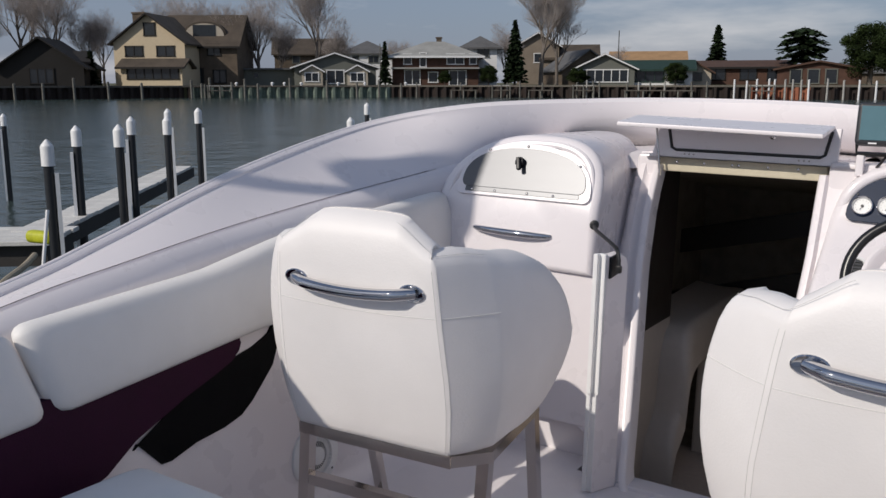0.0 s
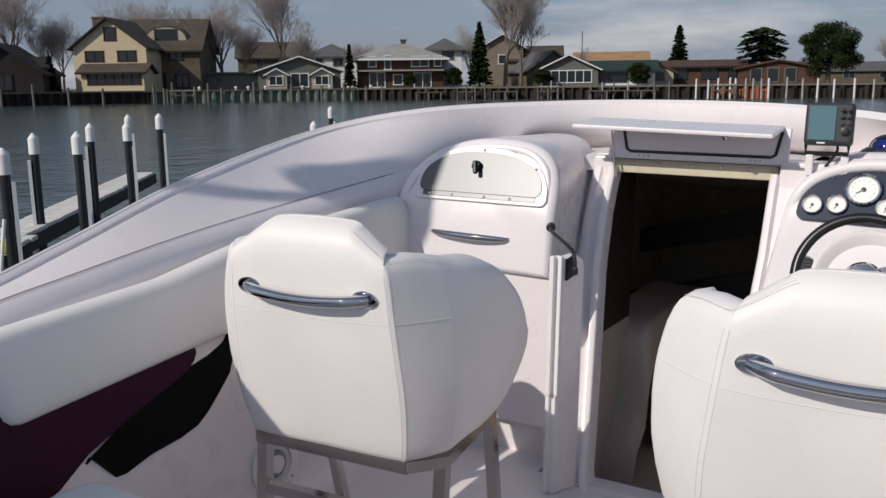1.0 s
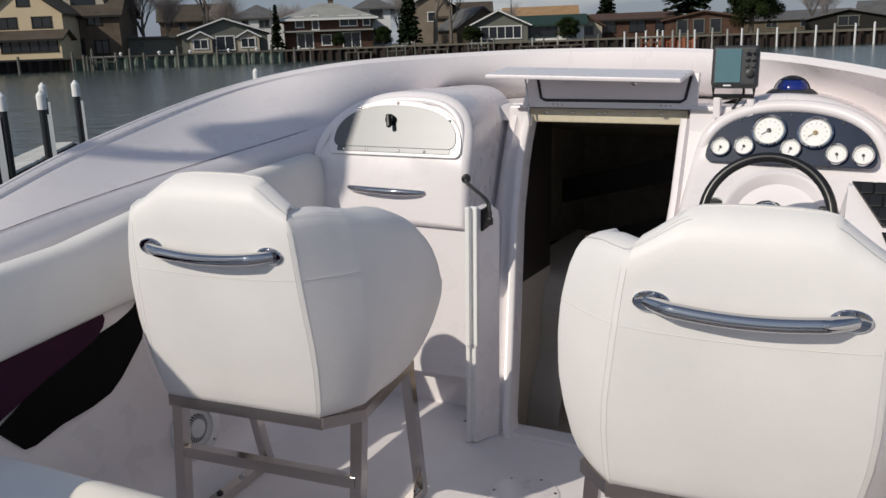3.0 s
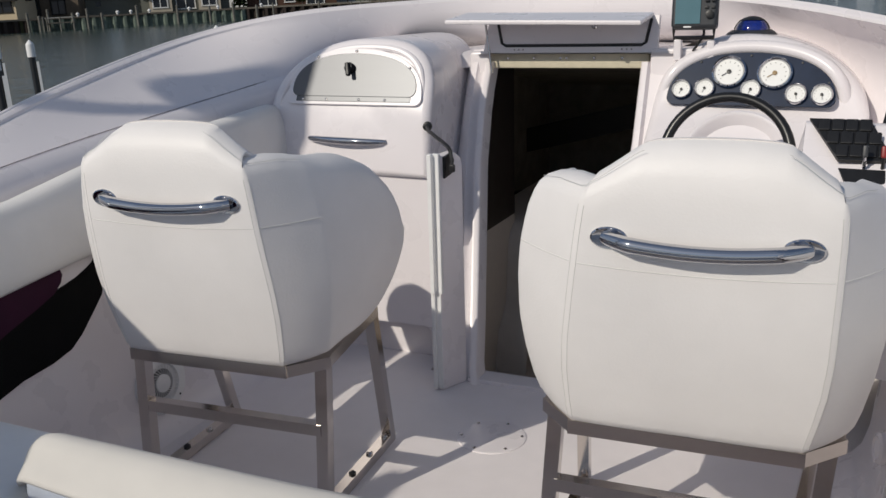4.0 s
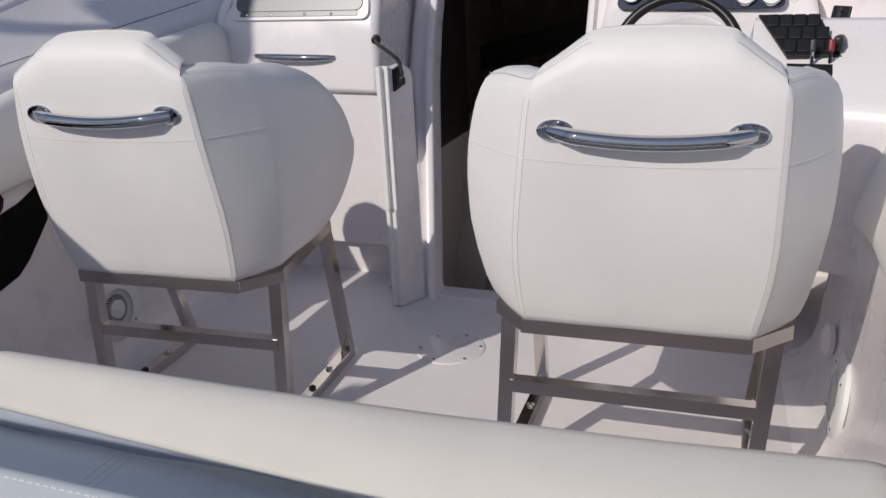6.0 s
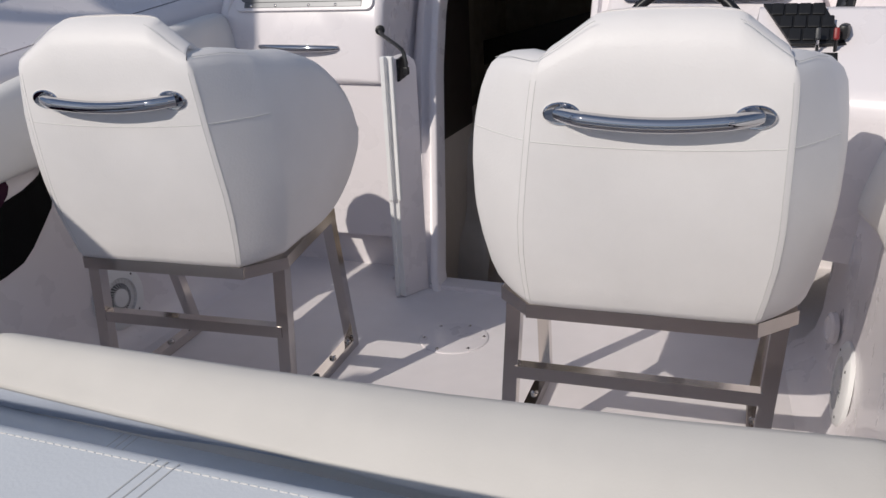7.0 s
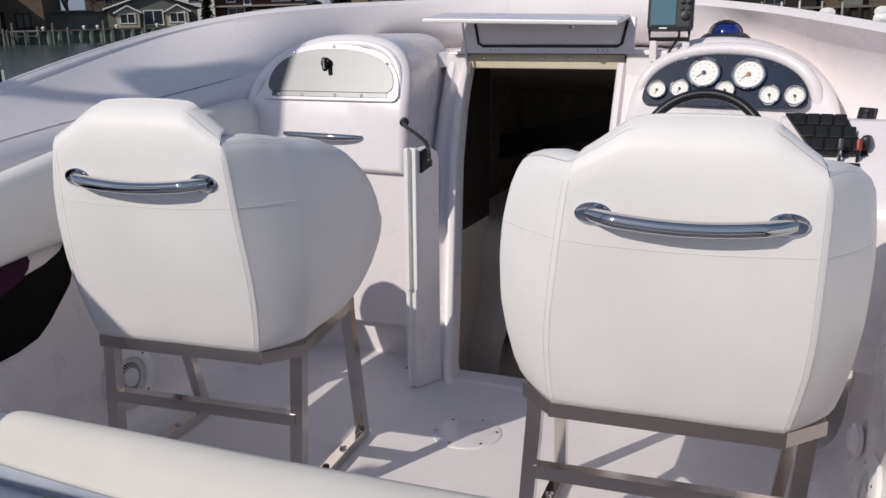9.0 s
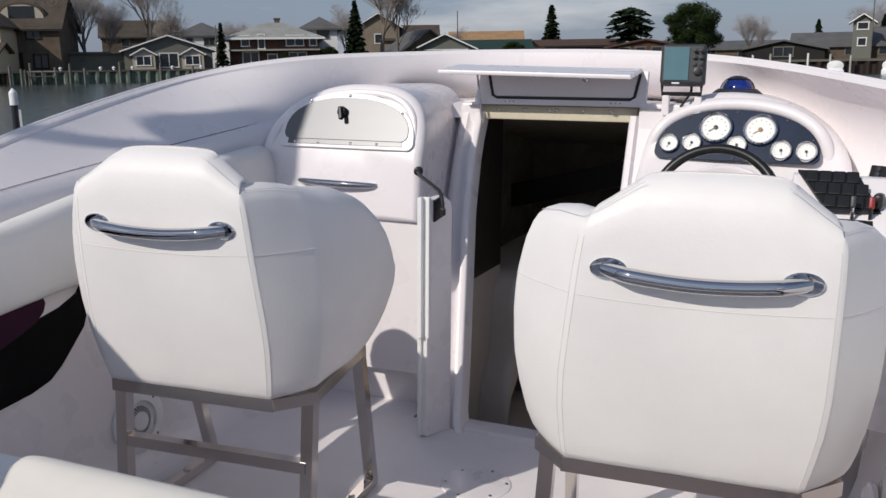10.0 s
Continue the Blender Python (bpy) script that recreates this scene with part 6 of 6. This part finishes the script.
BARE = [bare_tree_mesh(s, 11.0, sp) for s, sp in ((3, 1.0), (11, 0.85), (23, 1.15))]
for k, (b, d, sc) in enumerate(((60.2, 128, 1.0), (57.9, 130, 1.65), (56.2, 124, 1.55), (54.4, 127, 0.95), (53.6, 125, 0.9), (50.3, 136, 1.25), (48.5, 138, 1.3), (47.0, 140, 1.25), (44.4, 124, 1.3),
                                (43.2, 128, 0.9), (40.9, 126, 1.6), (39.6, 134, 0.95), (35.6, 146, 0.72), (34.8, 148, 0.66), (28.9, 126, 0.85), (26.7, 120, 1.6), (25.7, 124, 1.35), (22.0, 150, 0.62),
                                (4.1, 128, 0.62), (3.4, 134, 0.5), (-3.4, 150, 0.9), (-2.2, 152, 0.8), (62.5, 122, 1.1), (66, 120, 1.1))):
    plant("bare_tree", BARE[k % 3], b, d, (sc * 0.95, sc * 0.95, sc), "leafless grey-brown shore tree with fine twigs", turn=k * 67)


def conifer_meshes(seed, height, radius, top_heavy=False, sparse=0.0):
    rnd = random.Random(seed)
    t = bmesh.new()
    tube(t, [(0, 0, -0.3), (0, 0, height * 0.6), (0, 0, height * 0.97)], 0.2, 7, radii=[height * 0.022, height * 0.014, 0.02])
    c = bmesh.new()
    levels = int(height * 5)
    for i in range(levels):
        f = i / levels
        z = height * (0.10 + 0.89 * f)
        rr = radius * (1 - f) ** 0.85 * rnd.uniform(0.75, 1.1) + 0.05
        if top_heavy:
            if f < 0.35 or (i % 5 in (0, 1)):
                continue
            rr = radius * math.sin(math.pi * (f - 0.25) / 0.78) ** 0.5 * rnd.uniform(0.5, 1.1)
        for k in range(int(9 + rr * 7)):
            if rnd.random() < sparse:
                continue
            a = rnd.uniform(0, 2 * math.pi)
            for s in range(3 + int(rr * 1.5)):
                fr = (s + rnd.random()) / (3 + int(rr * 1.5))
                p = Vector((math.cos(a) * rr * fr, math.sin(a) * rr * fr, z - 0.30 * rr * fr + rnd.uniform(-0.1, 0.1)))
                w = rnd.uniform(0.16, 0.36) * (0.6 + 0.4 * radius / 2)
                u = Vector((math.cos(a), math.sin(a), -0.35 + rnd.uniform(-0.3, 0.5))) * w
                v = Vector((-math.sin(a), math.cos(a), rnd.uniform(-0.8, 0.8))) * w * 0.8
                c.faces.new([c.verts.new(p + x) for x in (-u, v, u, -v)])
    out = []
    for q, m in ((t, BARK), (c, NEEDLE)):
        me = bpy.data.meshes.new("tree_wood")
        q.to_mesh(me)
        q.free()
        me.materials.append(m)
        out.append(me)
    return out


def leafy_meshes(seed, height, radius):
    rnd = random.Random(seed)
    t = bmesh.new()
    tube(t, [(0, 0, -0.3), (0.1, 0, height * 0.3), (0, 0.1, height * 0.75)], 0.2, 8, radii=[0.32, 0.26, 0.08])
    c = bmesh.new()
    clumps = []
    for k in range(46):
        a, f = rnd.uniform(0, 2 * math.pi), rnd.random()
        z = height * (0.22 + 0.72 * f)
        r = radius * math.sin(math.pi * (0.22 + 0.72 * f) ** 0.9) ** 0.6 * rnd.uniform(0.45, 1.0)
        clumps.append((Vector((math.cos(a) * r * 0.82, math.sin(a) * r * 0.82, z)), rnd.uniform(0.5, 0.95) * radius * 0.36))
        tube(t, [(0, 0, z * 0.7), clumps[-1][0]], 0.05, 4, cap=False)
    for p, r in clumps:
        for k in range(650):
            d = Vector((rnd.gauss(0, 1), rnd.gauss(0, 1), rnd.gauss(0, 1))).normalized() * r * rnd.uniform(0.55, 1.08)
            q = p + d
            u = Vector((rnd.uniform(-1, 1), rnd.uniform(-1, 1), rnd.uniform(-1, 1))).normalized()
            v = u.cross(d).normalized()
            w = rnd.uniform(0.06, 0.13)
            c.faces.new([c.verts.new(q + x) for x in (-u * w, v * w * 0.7, u * w, -v * w * 0.7)])
    out = []
    for q, m in ((t, BARK), (c, LEAF)):
        me = bpy.data.meshes.new("tree_wood")
        q.to_mesh(me)
        q.free()
        me.materials.append(m)
        out.append(me)
    return out


SPRUCE = conifer_meshes(5, 8.4, 1.75)
CYPRESS = conifer_meshes(6, 5.6, 0.85)
PINE = conifer_meshes(7, 7.5, 2.8, top_heavy=True)
ROUND = leafy_meshes(8, 8.2, 4.1)
plant("spruce", SPRUCE, 28.35, 118, (1, 1, 1), "dark green spruce beside the white tower house")
plant("spruce", SPRUCE, 16.0, 134, (1.15, 1.15, 1.0), "dark green spruce behind the ranch house", turn=70)
plant("spruce", SPRUCE, 0.35, 150, (0.8, 0.8, 0.72), "small dark spruce between grey roofs", turn=30)
plant("spruce", SPRUCE, -3.1, 140, (0.8, 0.8, 0.72), "small dark spruce behind the lookout tower", turn=130)
plant("cypress", CYPRESS, 36.6, 116, (1, 1, 1), "narrow dark green cypress beside the brick house")
plant("cypress", CYPRESS, 54.3, 115, (1.2, 1.2, 0.75), "dark clipped conifer beside the barn", turn=40)
plant("pine", PINE, 11.15, 122, (1.28, 1.28, 1.0), "open-crowned pine beside the ranch house")
plant("evergreen_tree", ROUND, 7.5, 119, (1.03, 1.03, 0.86), "broad rounded dark green evergreen tree")
plant("bush", ROUND, 18.4, 112, (0.42, 0.42, 0.32), "dark green bush before the sun room", turn=20)
plant("bush", ROUND, 24.4, 111.5, (0.40, 0.40, 0.25), "dark green bush beside the sun room", turn=120)
plant("bush", ROUND, 30.0, 117, (0.35, 0.35, 0.30), "dark shrub beside the tower house", turn=220)
plant("bush", ROUND, 32.8, 114, (0.25, 0.25, 0.22), "dark shrub before the brick house", turn=320)

# masts
for b, d, h in ((21.9, 130, 8.4), (36.9, 125, 6.5), (-2.5, 112, 9.5)):
    p = bearing(b, d, 0)
    t = thing("mast", "thin grey mast above the roofs", "mast", at=(p.x, p.y, 0), boat=False)
    bm = bmesh.new()
    tube(bm, [(0, 0, LAND_Z - 1.6), (0, 0, h)], 0.07, 6)
    part("pole", bm, POST, t)

# covered boats in the starboard slips
for b, d in ((-0.7, 97), (-3.6, 99)):
    p = bearing(b, d, WATER_Z)
    t = thing("moored_boat", "white covered boat moored before the sea wall", "boat", at=(p.x, p.y, p.z), group="moored boats", boat=False, turn=b + 90)
    bm = bmesh.new()
    rounded_pad(bm, -2.3, 2.3, -0.8, 0.8, -0.3, 0.6, p=0.5, nx=20)
    part("hull", bm, WHITEP, t)
    bm = bmesh.new()
    rounded_pad(bm, -1.9, 2.0, -0.75, 0.75, 0.3, 1.35, p=0.9, nx=16)
    part("cover", bm, WHITES, t, "pale canvas cover")


# ---------------------------------------------------------------- trim of the boat in the water
TRIM = Euler((-0.0196, 0.0165, 0.0)).to_matrix().to_4x4()
for ob in BOAT_THINGS:
    ob.matrix_basis = TRIM @ ob.matrix_basis
# the harbour was laid out from the helm at four fifths of its size: bring it to full size about that point
HELM_EYE = Matrix.Translation((0.65, 0, 1.14))
FULL = HELM_EYE @ Matrix.Diagonal((1.25, 1.25, 1.25, 1)) @ HELM_EYE.inverted()
for ob in OUTSIDE:
    ob.matrix_basis = FULL @ ob.matrix_basis
